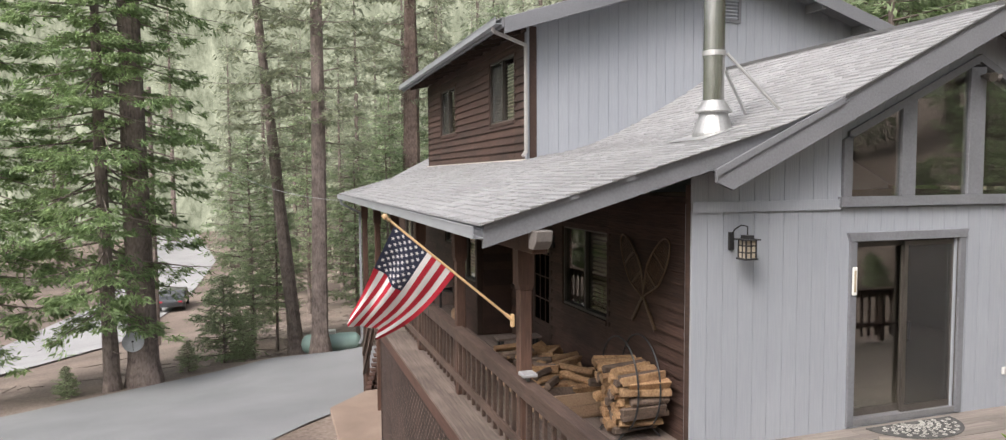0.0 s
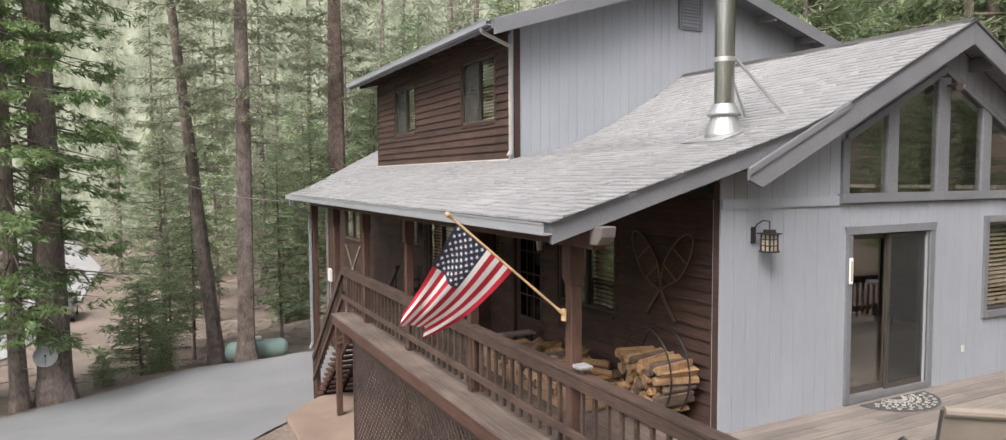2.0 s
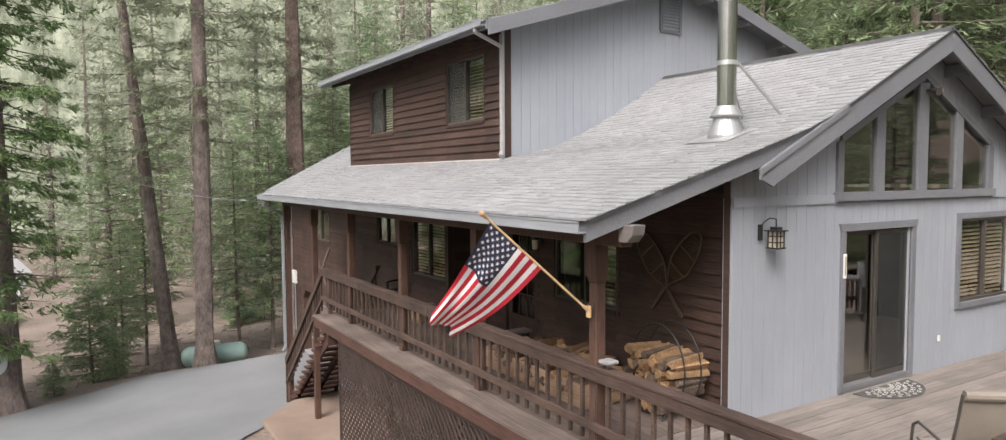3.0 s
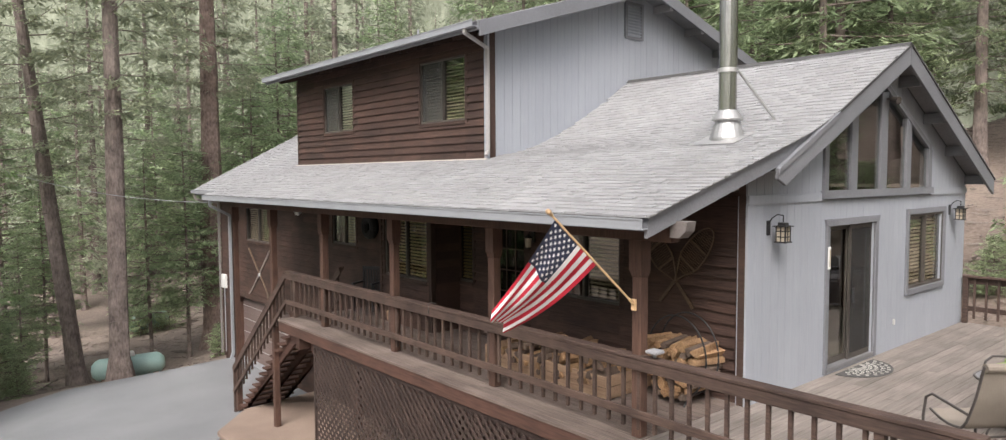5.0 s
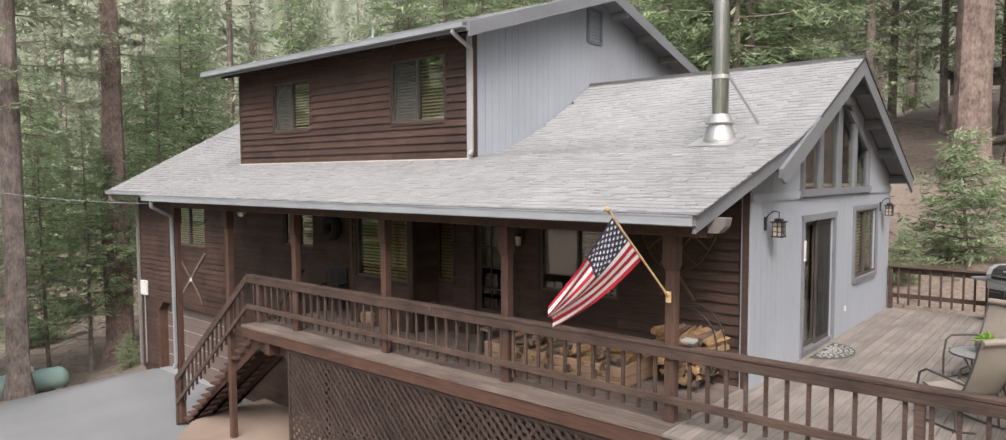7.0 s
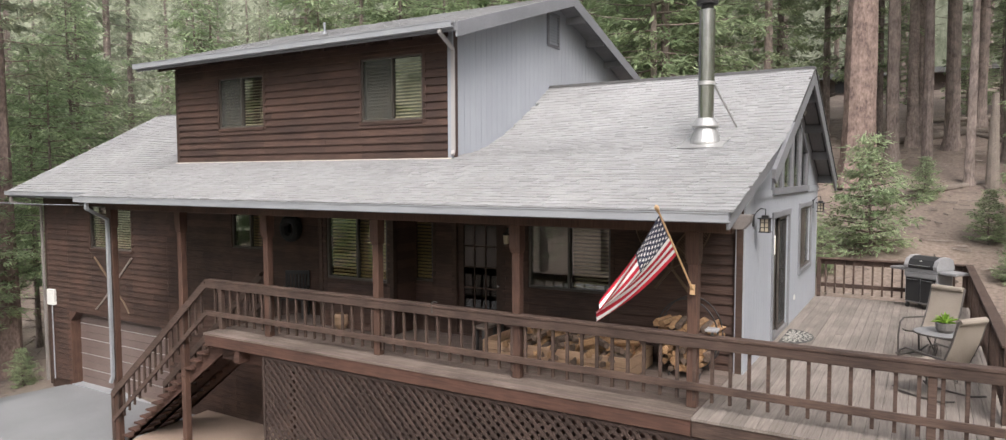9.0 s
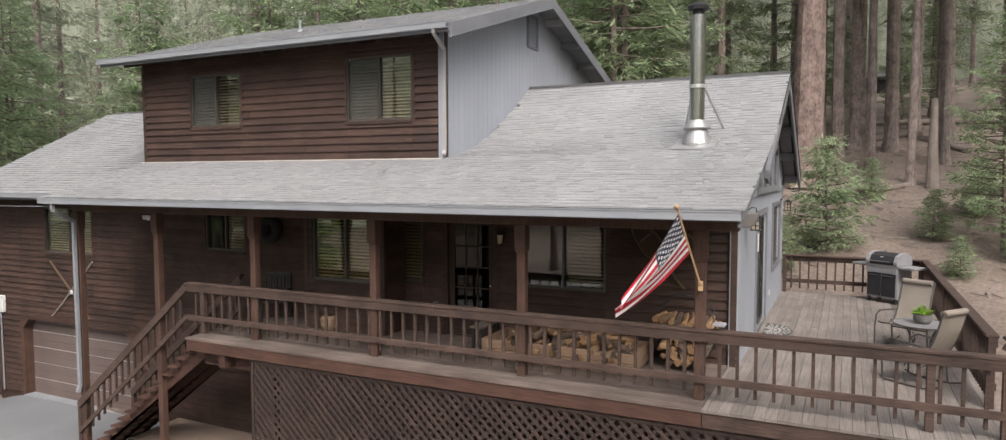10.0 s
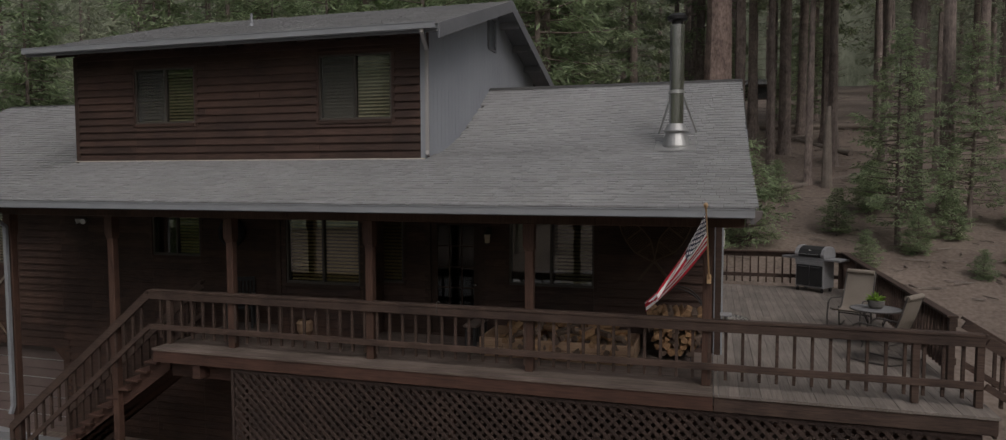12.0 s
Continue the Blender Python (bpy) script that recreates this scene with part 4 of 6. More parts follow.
# ---------------------------------------------------------------- railings
def railing(a, b, posts, label, n=None, face=-1):
    """A straight railing between two plan points: cap, two side rails and balusters that hang past the lower rail."""
    a, b = Vector(a), Vector(b)
    d = b - a
    L = d.length
    u = d / L
    s = Vector((u.y, -u.x, 0)) * face
    t = thing("deck_railing", tuple(a), label, "railing", "deck railings")
    part("cap_rail", Geo().beam(a + Vector((0, 0, 0.962)), b + Vector((0, 0, 0.962)), 0.15, 0.04), "rail", t, bevel=0.006)
    part("upper_rail", Geo().beam(a + s * 0.045 + Vector((0, 0, 0.875)), b + s * 0.045 + Vector((0, 0, 0.875)), 0.038, 0.125), "rail", t, bevel=0.004)
    part("lower_rail", Geo().beam(a + s * 0.045 + Vector((0, 0, 0.298)), b + s * 0.045 + Vector((0, 0, 0.298)), 0.038, 0.1), "rail", t, bevel=0.004)
    n = n or round(L / 0.215)
    me = None
    for k in range(1, n):
        p = a + u * (L * k / n)
        if any(abs((p - a).length - q) < 0.09 for q in posts):
            continue
        if me is None:
            me = Geo().beam((0, 0, 0.105), (0, 0, 0.94), 0.042, 0.042, (u.x, u.y, 0)).mesh("baluster", M["rail"], 0.003)
        o = part("baluster", me, "rail", t)
        o.matrix_basis = Matrix.Translation(p)
    for q in posts:
        p = a + u * q
        part("post", Geo().beam(p, p + Vector((0, 0, 0.941)), 0.092, 0.092, (u.x, u.y, 0)), "rail", t, bevel=0.006)
    return t


railing((RLX, 16.73, DZ), (RLX, 3.42, DZ), (0.43, 12.52, 13.27), "weathered brown wooden railing with square balusters along the porch", 58, 1)
railing((3.68, 3.42, DZ), (12.62, 3.42, DZ), (0.05, 2.36, 4.7, 7.0, 8.86), "weathered brown wooden railing along the open deck", 52, 1)
railing((12.55, 3.5, DZ), (12.55, 6.62, DZ), (0.0, 3.07), "dark brown railing closing the end of the deck", None, 1)

# ---------------------------------------------------------------- stairs
stairs = thing("porch_stairs", (3.0, 19.7, -0.5), "steep red-brown open wooden stairs with plank treads", "stairs")
NS, SR, SG, SY0 = 16, 0.188, 0.229, 16.42
for k in range(NS - 1):
    y, z = SY0 + (k + 0.5) * SG, DZ - (k + 1) * SR
    part("tread", Geo().box(2.42, 3.68, y - 0.14, y + 0.14, z - 0.04, z), "rim", stairs, bevel=0.004)
slope = SR / SG
for x in (2.56, 3.05, 3.55):
    y0, y1 = SY0, SY0 + NS * SG
    saw = []
    for k in range(NS):
        y, z = SY0 + k * SG, DZ - k * SR - 0.04
        saw += [(x - 0.02, y + 0.005, z - SR + 0.001 if k == 0 else z), (x - 0.02, y + 0.005, z - SR), (x - 0.02, y + SG, z - SR)][0 if k else 1:]
    low = [(x - 0.02, SY0 + NS * SG, DZ - NS * SR - 0.04), (x - 0.02, SY0 + NS * SG - 0.1, DZ - NS * SR - 0.05), (x - 0.02, SY0 + 0.005, DZ - SR - 0.34)]
    part("stringer", Geo().prism(saw[:-1] + low, (0.045, 0, 0)), "rim", stairs)


def stair_rail(x, y0, y1, z0, sl, label, sgn=1):
    t = thing("stair_railing", (x, y0, z0), label, "railing", "stair railings")
    f = lambda y, h: (x, y, z0 + h - sl * abs(y - y0))
    part("cap_rail", Geo().beam(f(y0, 0.962), f(y1, 0.962), 0.13, 0.04), "rail", t, bevel=0.006)
    part("upper_rail", Geo().beam((x - 0.045, y0, f(y0, 0.875)[2]), (x - 0.045, y1, f(y1, 0.875)[2]), 0.038, 0.12), "rail", t, bevel=0.004)
    part("lower_rail", Geo().beam((x - 0.045, y0, f(y0, 0.298)[2]), (x - 0.045, y1, f(y1, 0.298)[2]), 0.038, 0.09), "rail", t, bevel=0.004)
    n = round(abs(y1 - y0) / 0.2)
    for k in range(1, n):
        y = y0 + (y1 - y0) * k / n
        part("baluster", Geo().beam((x, y, f(y, 0.13)[2]), (x, y, f(y, 0.93)[2]), 0.042, 0.042, (0, 1, 0)), "rail", t)
    part("post", Geo().box(x - 0.045, x + 0.045, y1 - 0.05, y1 + 0.04, max(f(y1, -0.3)[2], -0.6), f(y1, 0.95)[2]), "rail", t, bevel=0.006)
    return t


stair_rail(RLX, 16.73, 20.2, DZ, 0.82, "sloping brown wooden railing beside the porch stairs")
stair_rail(3.72, 16.62, 20.2, DZ, 0.82, "sloping brown wooden railing beside the porch stairs")
stair_rail(RLX, 3.40, 1.6, DZ, 0.62, "sloping brown wooden railing going down from the deck corner")
stair_rail(3.66, 3.30, 1.6, DZ, 0.62, "sloping brown wooden railing going down from the deck corner")

# ---------------------------------------------------------------- flue
flue = thing("stove_flue", (5.2, 7.5, porch_z(5.2)), "tall stainless steel stove pipe with cap and roof braces", "chimney")
FX, FY = 5.2, 7.5
fz = porch_z(FX)
part("flashing_plate", Geo().prism([(FX - 0.42, FY - 0.36, porch_z(FX - 0.42) + 0.02), (FX + 0.3, FY - 0.36, porch_z(FX + 0.3) + 0.02), (FX + 0.3, FY + 0.36, porch_z(FX + 0.3) + 0.02), (FX - 0.42, FY + 0.36, porch_z(FX - 0.42) + 0.02)], (0, 0, 0.006)), "galv", flue)
part("flashing_cone", Geo().lathe([(0.25, fz - 0.06), (0.25, fz + 0.0), (0.17, fz + 0.24), (0.17, fz + 0.26)], 24, (FX, FY, 0)), "galv", flue, "bright galvanised flashing cone", smooth=False)
part("storm_collar", Geo().lathe([(0.22, fz + 0.25), (0.225, fz + 0.27), (0.135, fz + 0.40), (0.13, fz + 0.40)], 24, (FX, FY, 0)), "galv", flue)
for a, b in ((0.36, 0.95), (0.95, 1.55), (1.55, 2.16)):
    part("pipe", Geo().lathe([(0.128, fz + a), (0.128, fz + b - 0.03), (0.134, fz + b - 0.028), (0.134, fz + b)], 24, (FX, FY, 0)), "steel", flue, smooth=False)
part("cap", Geo().lathe([(0.10, fz + 2.15), (0.10, fz + 2.24), (0.17, fz + 2.25), (0.18, fz + 2.31), (0.12, fz + 2.36), (0.0, fz + 2.37)], 24, (FX, FY, 0)), "black", flue, "dark flue cap")
part("clamp", Geo().lathe([(0.129, fz + 0.94), (0.142, fz + 0.94), (0.142, fz + 1.0), (0.129, fz + 1.0)], 24, (FX, FY, 0)), "galv", flue)
for ex, ey in ((5.92, 7.14), (5.96, 7.86)):
    part("brace", Geo().tube([(FX + 0.12, FY + (ey - FY) * 0.25, fz + 0.97), (ex, ey, porch_z(ex) + 0.04)], 0.02, 8), "galv", flue)
    part("brace_foot", Geo().box(ex - 0.05, ex + 0.05, ey - 0.04, ey + 0.04, porch_z(ex) - 0.0, porch_z(ex) + 0.05), "galv", flue, bevel=0.008)
vp = thing("roof_vent_pipe", (6.3, 17.2, upper_z(6.3)), "small grey plumbing vent pipe on the upper roof", "pipe")
part("pipe", Geo().lathe([(0.09, upper_z(6.3) - 0.01), (0.05, upper_z(6.3) + 0.06), (0.03, upper_z(6.3) + 0.07), (0.03, upper_z(6.3) + 0.3), (0.0, upper_z(6.3) + 0.3)], 12, (6.3, 17.2, 0)), "gutter", vp)

# ---------------------------------------------------------------- flag
flag = thing("flag", (2.38, 6.88, 4.11), "red, white and blue striped flag on a slanting wooden pole", "flag")
B, F = Vector((2.36, 6.88, 4.11)), Vector((1.11, 6.93, 5.17))
part("pole", Geo().tube([B, F], 0.0135, 10, 0.012), "pole", flag)
fin = part("finial", Geo().lathe([(0.0, 0), (0.018, 0.004), (0.022, 0.02), (0.014, 0.035), (0.028, 0.05), (0.03, 0.07), (0.02, 0.095), (0.0, 0.1)], 12, (0, 0, 0)), "pole", flag, "turned wooden finial", smooth=True)
fin.matrix_basis = Matrix.Translation(flag.matrix_world.inverted() @ F) @ (F - B).to_track_quat("Z", "Y").to_matrix().to_4x4()
fin.matrix_parent_inverse = Matrix.Identity(4)
part("pole_bracket", Geo().box(2.345, 2.372, 6.85, 6.91, 4.04, 4.17).tube([B + (F - B) * -0.01, B + (F - B) * 0.06], 0.02, 10), "pole", flag)
H0, H1 = F + (B - F) * 0.035, F + (B - F) * 0.52
Y0, Y1 = Vector((0.70, 7.46, 4.12)), Vector((1.14, 7.70, 3.86))


def cloth_point(u, w):
    """u along the fly, w down the hoist."""
    a, b = H0.lerp(H1, w), Y0.lerp(Y1, w)
    p = a.lerp(b, u)
    p.z -= 0.10 * math.sin(math.pi * u) * (0.4 + 0.6 * w)
    n = Vector((0.80, 0.45, 0.35)).normalized()
    ripple = (0.055 * math.sin(9 * w + 2.6 * u - 0.4) + 0.028 * math.sin(17 * w - 5 * u)) * u ** 0.8
    return p + n * ripple


def cloth(u0, u1, w0, w1, nu, nw, lift=0.0):
    g = Geo().sheet(lambda a, b: cloth_point(u0 + (u1 - u0) * a, w0 + (w1 - w0) * b), nu, nw)
    return g


for k in range(13):
    w0, w1 = k / 13, (k + 1) / 13
    part("stripe", cloth(0.405 if k < 7 else 0.0, 1.0, w0, w1, 24, 3), "cloth" if k % 2 else "red", flag, "white stripe" if k % 2 else "red stripe", smooth=True)
canton = part("canton", cloth(0.0, 0.405, 0.0, 7 / 13, 12, 14), "navy", flag, "navy canton with white stars", smooth=True)


def star(cu, cw, r):
    pts = []
    e = 0.002
    du, dw = (cloth_point(cu + e, cw) - cloth_point(cu, cw)) / e, (cloth_point(cu, cw + e) - cloth_point(cu, cw)) / e
    nn = du.cross(dw).normalized()
    su, sw = r / du.length, r / dw.length
    for i in range(10):
        a, q = math.pi * i / 5, 1.0 if i % 2 == 0 else 0.4
        pts.append(cloth_point(cu + su * q * math.sin(a), cw - sw * q * math.cos(a)) - nn * 0.004)
    return Geo().prism(pts, nn * 0.008)


for r in range(9):
    n = 6 if r % 2 == 0 else 5
    for c in range(n):
        part("star", star(0.405 * ((2 * c + 1 if n == 6 else 2 * c + 2) / 12), 7 / 13 * (r + 1) / 10, 0.0235), "cloth", canton)


# ---------------------------------------------------------------- wall lanterns and small fixtures
def lantern(x, z):
    t = thing("wall_lantern", (x, SY, z), "black mission-style wall lantern with amber glass", "lamp", "wall lanterns")
    y = SY - 0.17
    part("backplate", Geo().box(x - 0.13, x - 0.06, SY - 0.025, SY + 0.003, z - 0.06, z + 0.14), "black", t, bevel=0.006)
    part("arm", Geo().tube([(x - 0.095, SY - 0.02, z + 0.10), (x - 0.08, SY - 0.05, z + 0.17), (x - 0.03, SY - 0.1, z + 0.22), (x + 0.0, y, z + 0.21), (x, y, z + 0.12)], 0.008, 8), "black", t)
    part("roof", Geo().prism([(x - 0.10, y - 0.10, z + 0.06), (x + 0.10, y - 0.10, z + 0.06), (x + 0.10, y + 0.10, z + 0.06), (x - 0.10, y + 0.10, z + 0.06)], (0, 0, 0.014)).prism(
        [(x - 0.05, y - 0.05, z + 0.074), (x + 0.05, y - 0.05, z + 0.074), (x + 0.05, y + 0.05, z + 0.074), (x - 0.05, y + 0.05, z + 0.074)], (0, 0, 0.04)), "black", t)
    part("glass", Geo().box(x - 0.062, x + 0.062, y - 0.062, y + 0.062, z - 0.135, z + 0.06), "frosted", t, "amber frosted glass")
    part("base", Geo().box(x - 0.085, x + 0.085, y - 0.085, y + 0.085, z - 0.155, z - 0.135), "black", t, bevel=0.004)
    for i in (-1, 1):
        for j in (-1, 1):
            part("corner_bar", Geo().box(x + i * 0.064 - 0.008, x + i * 0.064 + 0.008, y + j * 0.064 - 0.008, y + j * 0.064 + 0.008, z - 0.135, z + 0.06), "black", t)
    for dz in (-0.075, 0.0):
        part("cross_bar", Geo().box(x - 0.068, x + 0.068, y - 0.068, y + 0.068, z + dz - 0.007, z + dz + 0.007), "black", t)
    part("cross_bar", Geo().box(x - 0.008, x + 0.008, y - 0.068, y + 0.068, z - 0.135, z + 0.06), "black", t)
    part("cross_bar", Geo().box(x - 0.068, x + 0.068, y - 0.008, y + 0.008, z - 0.135, z + 0.06), "black", t)
    return t


lantern(4.95, 4.83)
lantern(11.78, 4.84)


pl = thing("porch_lantern", (WX, 10.82, 4.5), "small dark lantern on the wall beside the front door", "lamp")
part("backplate", Geo().box(WX - 0.06, WX - 0.02, 10.78, 10.86, 4.42, 4.62), "black", pl, bevel=0.005)
part("arm", Geo().tube([(WX - 0.05, 10.82, 4.56), (WX - 0.12, 10.82, 4.62), (WX - 0.16, 10.82, 4.56)], 0.008, 8), "black", pl)
part("roof", Geo().lathe([(0.075, 4.50), (0.08, 4.51), (0.02, 4.56), (0.0, 4.57)], 8, (WX - 0.16, 10.82, 0)), "black", pl)
part("glass", Geo().lathe([(0.045, 4.34), (0.06, 4.50), (0.0, 4.50)], 8, (WX - 0.16, 10.82, 0)), "frosted", pl, "pale frosted glass")
part("base", Geo().lathe([(0.0, 4.31), (0.05, 4.32), (0.05, 4.34), (0.0, 4.34)], 8, (WX - 0.16, 10.82, 0)), "black", pl)


def floodlight(x, y, z, d, material, label):
    t = thing("floodlight", (x, y, z), label, "lamp")
    d = Vector(d).normalized()
    part("plate", Geo().lathe([(0.0, -0.02), (0.05, -0.015), (0.05, 0.015), (0.0, 0.02)], 12, (x, y, z)), material, t)
    for sx in (-1, 1):
        side = d.cross(Vector((0, 0, 1))).normalized() * sx
        c = Vector((x, y, z)) + side * 0.05 + d * 0.02
        e = c + (d + side * 0.5).normalized() * 0.13
        part("lamp_head", Geo().tube([c, c.lerp(e, 0.4), e], 0.03, 12, 0.06), material, t)
    return t


floodlight(8.52, SY - 0.08, 6.82, (0.3, -1, -0.3), "bronze", "dark twin-headed floodlight under the gable")
floodlight(WX - 0.09, 20.27, 4.62, (-1, 0.1, -0.3), "white", "white twin-headed floodlight on the brown wall")
th = thing("thermometer", (6.57, SY - 0.03, 4.35), "slim white outdoor thermometer on the door casing", "thermometer")
part("case", Geo().box(6.54, 6.61, SY - 0.05, SY - 0.03, 4.16, 4.5), "white", th, bevel=0.008)
part("dial", Geo().box(6.56, 6.59, SY - 0.053, SY - 0.05, 4.2, 4.46), "blind", th)
ol = thing("outlet", (9.11, SY, 3.0), "small white weatherproof outlet on the wall", "outlet")
part("cover", Geo().box(9.09, 9.135, SY - 0.03, SY + 0.003, 2.96, 3.06), "white", ol, bevel=0.006)
eb = thing("electric_box", (WX, 26.7, 2.0), "white metal meter box on the brown wall", "box")
part("case", Geo().box(WX - 0.12, WX - 0.02, 26.5, 26.88, 1.75, 2.22), "white", eb, bevel=0.015)
part("conduit", Geo().tube([(WX - 0.06, 26.7, 1.76), (WX - 0.06, 26.7, -0.5)], 0.02, 8), "gutter", eb)
mt = thing("door_mat", (7.4, 6.2, DZ), "half-round charcoal mat with a pale scroll pattern", "mat")
part("base", Geo().prism([(6.75, 6.56, DZ)] + [(7.42 + 0.67 * math.cos(a), 6.56 - 0.52 * math.sin(a), DZ) for a in [math.pi * (1 - k / 20) for k in range(1, 20)]] + [(8.09, 6.56, DZ)], (0, 0, 0.012)), "mat", mt)
for k in range(11):
    for r in (0.12, 0.2, 0.28, 0.36, 0.44):
        a = math.pi * (k + (0.5 if r in (0.12, 0.28, 0.44) else 0.95)) / 11.5
        c = Vector((7.42 + 1.25 * r * math.cos(a), 6.54 - r * math.sin(a), DZ + 0.013))
        part("scroll", Geo().tube([c + Vector((0.042 * math.cos(q + 2 * r * 9), 0.036 * math.sin(q + 2 * r * 9), 0)) * (0.4 + 0.1 * q) for q in [0.7 * i for i in range(9)]], 0.007, 4), "matpale", mt)

# crossed skis on the garage wall
for name, a, b in (("ski", (22.58, 3.38), (24.3, 1.84)), ("ski", (24.35, 3.3), (22.7, 1.86))):
    s = thing(name, (WX - 0.05, 23.8, 2.5), "old narrow wooden ski hung crosswise on the wall", "ski", "crossed skis")
    pts = [(WX - 0.05 - 0.1 * max(0, q - 0.85) * 3, a[0] + (b[0] - a[0]) * q, a[1] + (b[1] - a[1]) * q) for q in [k / 10 for k in range(11)]]
    part("blade", Geo().tube(pts, 0.034, 4, 0.026), "ash" if a[0] > 24 else "deadlog", s)
    part("binding", Geo().box(WX - 0.085, WX - 0.06, (a[0] + b[0]) / 2 - 0.04, (a[0] + b[0]) / 2 + 0.04, (a[1] + b[1]) / 2 - 0.12, (a[1] + b[1]) / 2 - 0.02), "white" if a[0] < 24 else "alu", s)


def snowshoe(y, z, lean):
    t = thing("snowshoe", (WX - 0.05, y, z), "old wooden snowshoe with woven rawhide, hung on the wall", "snowshoe", "pair of snowshoes")
    R = Matrix.Translation((WX - 0.06, y, z)) @ pose(0, 0, 0, lean, 0, 0)
    prof = []
    for k in range(41):
        q = k / 40
        a = 2 * math.pi * q
        w = 0.18 * math.sin(a) * (1 if math.cos(a) > -0.2 else max(0.06, 1 - 1.15 * (-math.cos(a) - 0.2)))
        prof.append((w, 0.5 * math.cos(a)))
    part("frame", Geo().tube([R @ Vector((0, p, q)) for p, q in prof], 0.012, 6), "ash", t)
    part("tail", Geo().beam(R @ Vector((0, 0, -0.48)), R @ Vector((0, 0, -0.9)), 0.045, 0.02, (1, 0, 0)), "ash", t)
    lace = Geo()
    for k in range(-8, 12):
        zz = k * 0.036 - 0.02
        w = 0.168 * math.sqrt(max(0.02, 1 - (zz / 0.5) ** 2))
        lace.tube([R @ Vector((0, -w, zz)), R @ Vector((0, w, zz + 0.05))], 0.003, 4)
        lace.tube([R @ Vector((0, -w, zz + 0.05)), R @ Vector((0, w, zz))], 0.003, 4)
    part("lacing", lace, "ash", t, kind="stuff")
    for zz in (0.16, -0.14):
        part("crossbar", Geo().beam(R @ Vector((0, -0.14, zz)), R @ Vector((0, 0.14, zz)), 0.025, 0.015, (1, 0, 0)), "ash", t)
    return t


snowshoe(7.52, 4.45, 38)
snowshoe(8.06, 4.42, -38)


# ---------------------------------------------------------------- firewood
def split_log(kind):
    g = Geo()
    r = random.Random(kind)
    a0 = r.uniform(0, 6.28)
    n = r.choice((3, 4))
    rad = r.uniform(0.05, 0.085)
    if n == 3:
        pts = [(0, 0)] + [(1.7 * rad * math.cos(a), 1.7 * rad * math.sin(a)) for a in (0, 0.35, 0.75, 1.1)]
        cx, cy = sum(p[0] for p in pts) / 5, sum(p[1] for p in pts) / 5
        pts = [(p[0] - cx, p[1] - cy) for p in pts]
    else:
        pts = [(rad * r.uniform(0.8, 1.15) * math.cos(a), rad * r.uniform(0.8, 1.15) * math.sin(a)) for a in (0.3, 1.2, 2.4, 3.6, 4.9)]
    L = r.uniform(0.46, 0.62)
    g.prism([(-L / 2, p, q) for p, q in pts], (L, 0, 0))
    return g.mesh("firewood_log", M["log" if kind % 4 else "logbark"], 0.006)


LOGS = [split_log(k) for k in range(12)]


def firewood(at, yaw, roll, k, tilt=0.0, group="firewood pile"):
    o = new("firewood_log", LOGS[k % 12])
    o.matrix_world = Matrix.Translation(at) @ pose(0, 0, 0, roll, tilt, yaw)
    return tagged(o, "dry split firewood log with pale orange faces" if k % 4 else "split firewood log with dark bark", "firewood", group)


rng = random.Random(3)
crate = thing("wood_crate", (3.6, 9.2, DZ), "long low pale plank crate holding firewood", "crate")
for x in (3.15, 4.1):
    for j in range(2):
        part("side_board", Geo().box(x, x + 0.035, 8.0, 10.6, DZ + 0.03 + j * 0.155, DZ + 0.175 + j * 0.155), "crate", crate, bevel=0.004)
for y in (8.0, 10.56):
    for j in range(2):
        part("end_board", Geo().box(3.186, 4.099, y, y + 0.035, DZ + 0.03 + j * 0.155, DZ + 0.175 + j * 0.155), "crate", crate, bevel=0.004)
part("bottom", Geo().box(3.18, 4.1, 8.03, 10.56, DZ + 0.0, DZ + 0.03), "crate", crate)
k = 0
for layer in range(5):
    half = 1.2 - 0.1 * layer
    y = 9.28 - half
    while y < 9.28 + half:
        for x in (3.42, 3.86):
            if layer < 3 or rng.random() < 0.75 - 0.15 * abs(y - 8.9):
                firewood((x + rng.uniform(-0.05, 0.05), y, DZ + 0.10 + layer * 0.092 + rng.uniform(0, 0.02)), rng.uniform(-14, 14) + (0 if layer < 3 else rng.uniform(-50, 50)), rng.uniform(0, 360), k, rng.uniform(-6, 6))
            k += 1
        y += 0.125
rack = thing("log_rack", (4.0, 7.38, DZ), "round black iron log hoop on feet holding firewood", "log rack")
for x in (3.84, 4.12):
    pts = [(x + 0.02, 7.38 + 0.47 * math.sin(a), DZ + 0.62 - 0.56 * math.cos(a)) for a in [2 * math.pi * q / 32 for q in range(33)]]
    part("hoop", Geo().tube(pts, 0.011, 8), "black", rack)
for y in (7.15, 7.61):
    part("foot", Geo().tube([(3.72, y, DZ + 0.012), (3.84, y, DZ + 0.14), (4.16, y, DZ + 0.14), (4.28, y, DZ + 0.012)], 0.011, 8), "black", rack)
for layer in range(8):
    zz = DZ + 0.14 + layer * 0.092
    half = 0.44 * math.sqrt(max(0.1, 1 - ((zz - DZ - 0.62) / 0.57) ** 2))
    y = 7.38 - half + 0.05
    while y < 7.38 + half:
        firewood((4.0 + rng.uniform(-0.05, 0.05), y, zz + rng.uniform(-0.01, 0.01)), rng.uniform(-8, 8), rng.uniform(0, 360), k, rng.uniform(-4, 4), "firewood in the hoop")
        k += 1
        y += 0.098


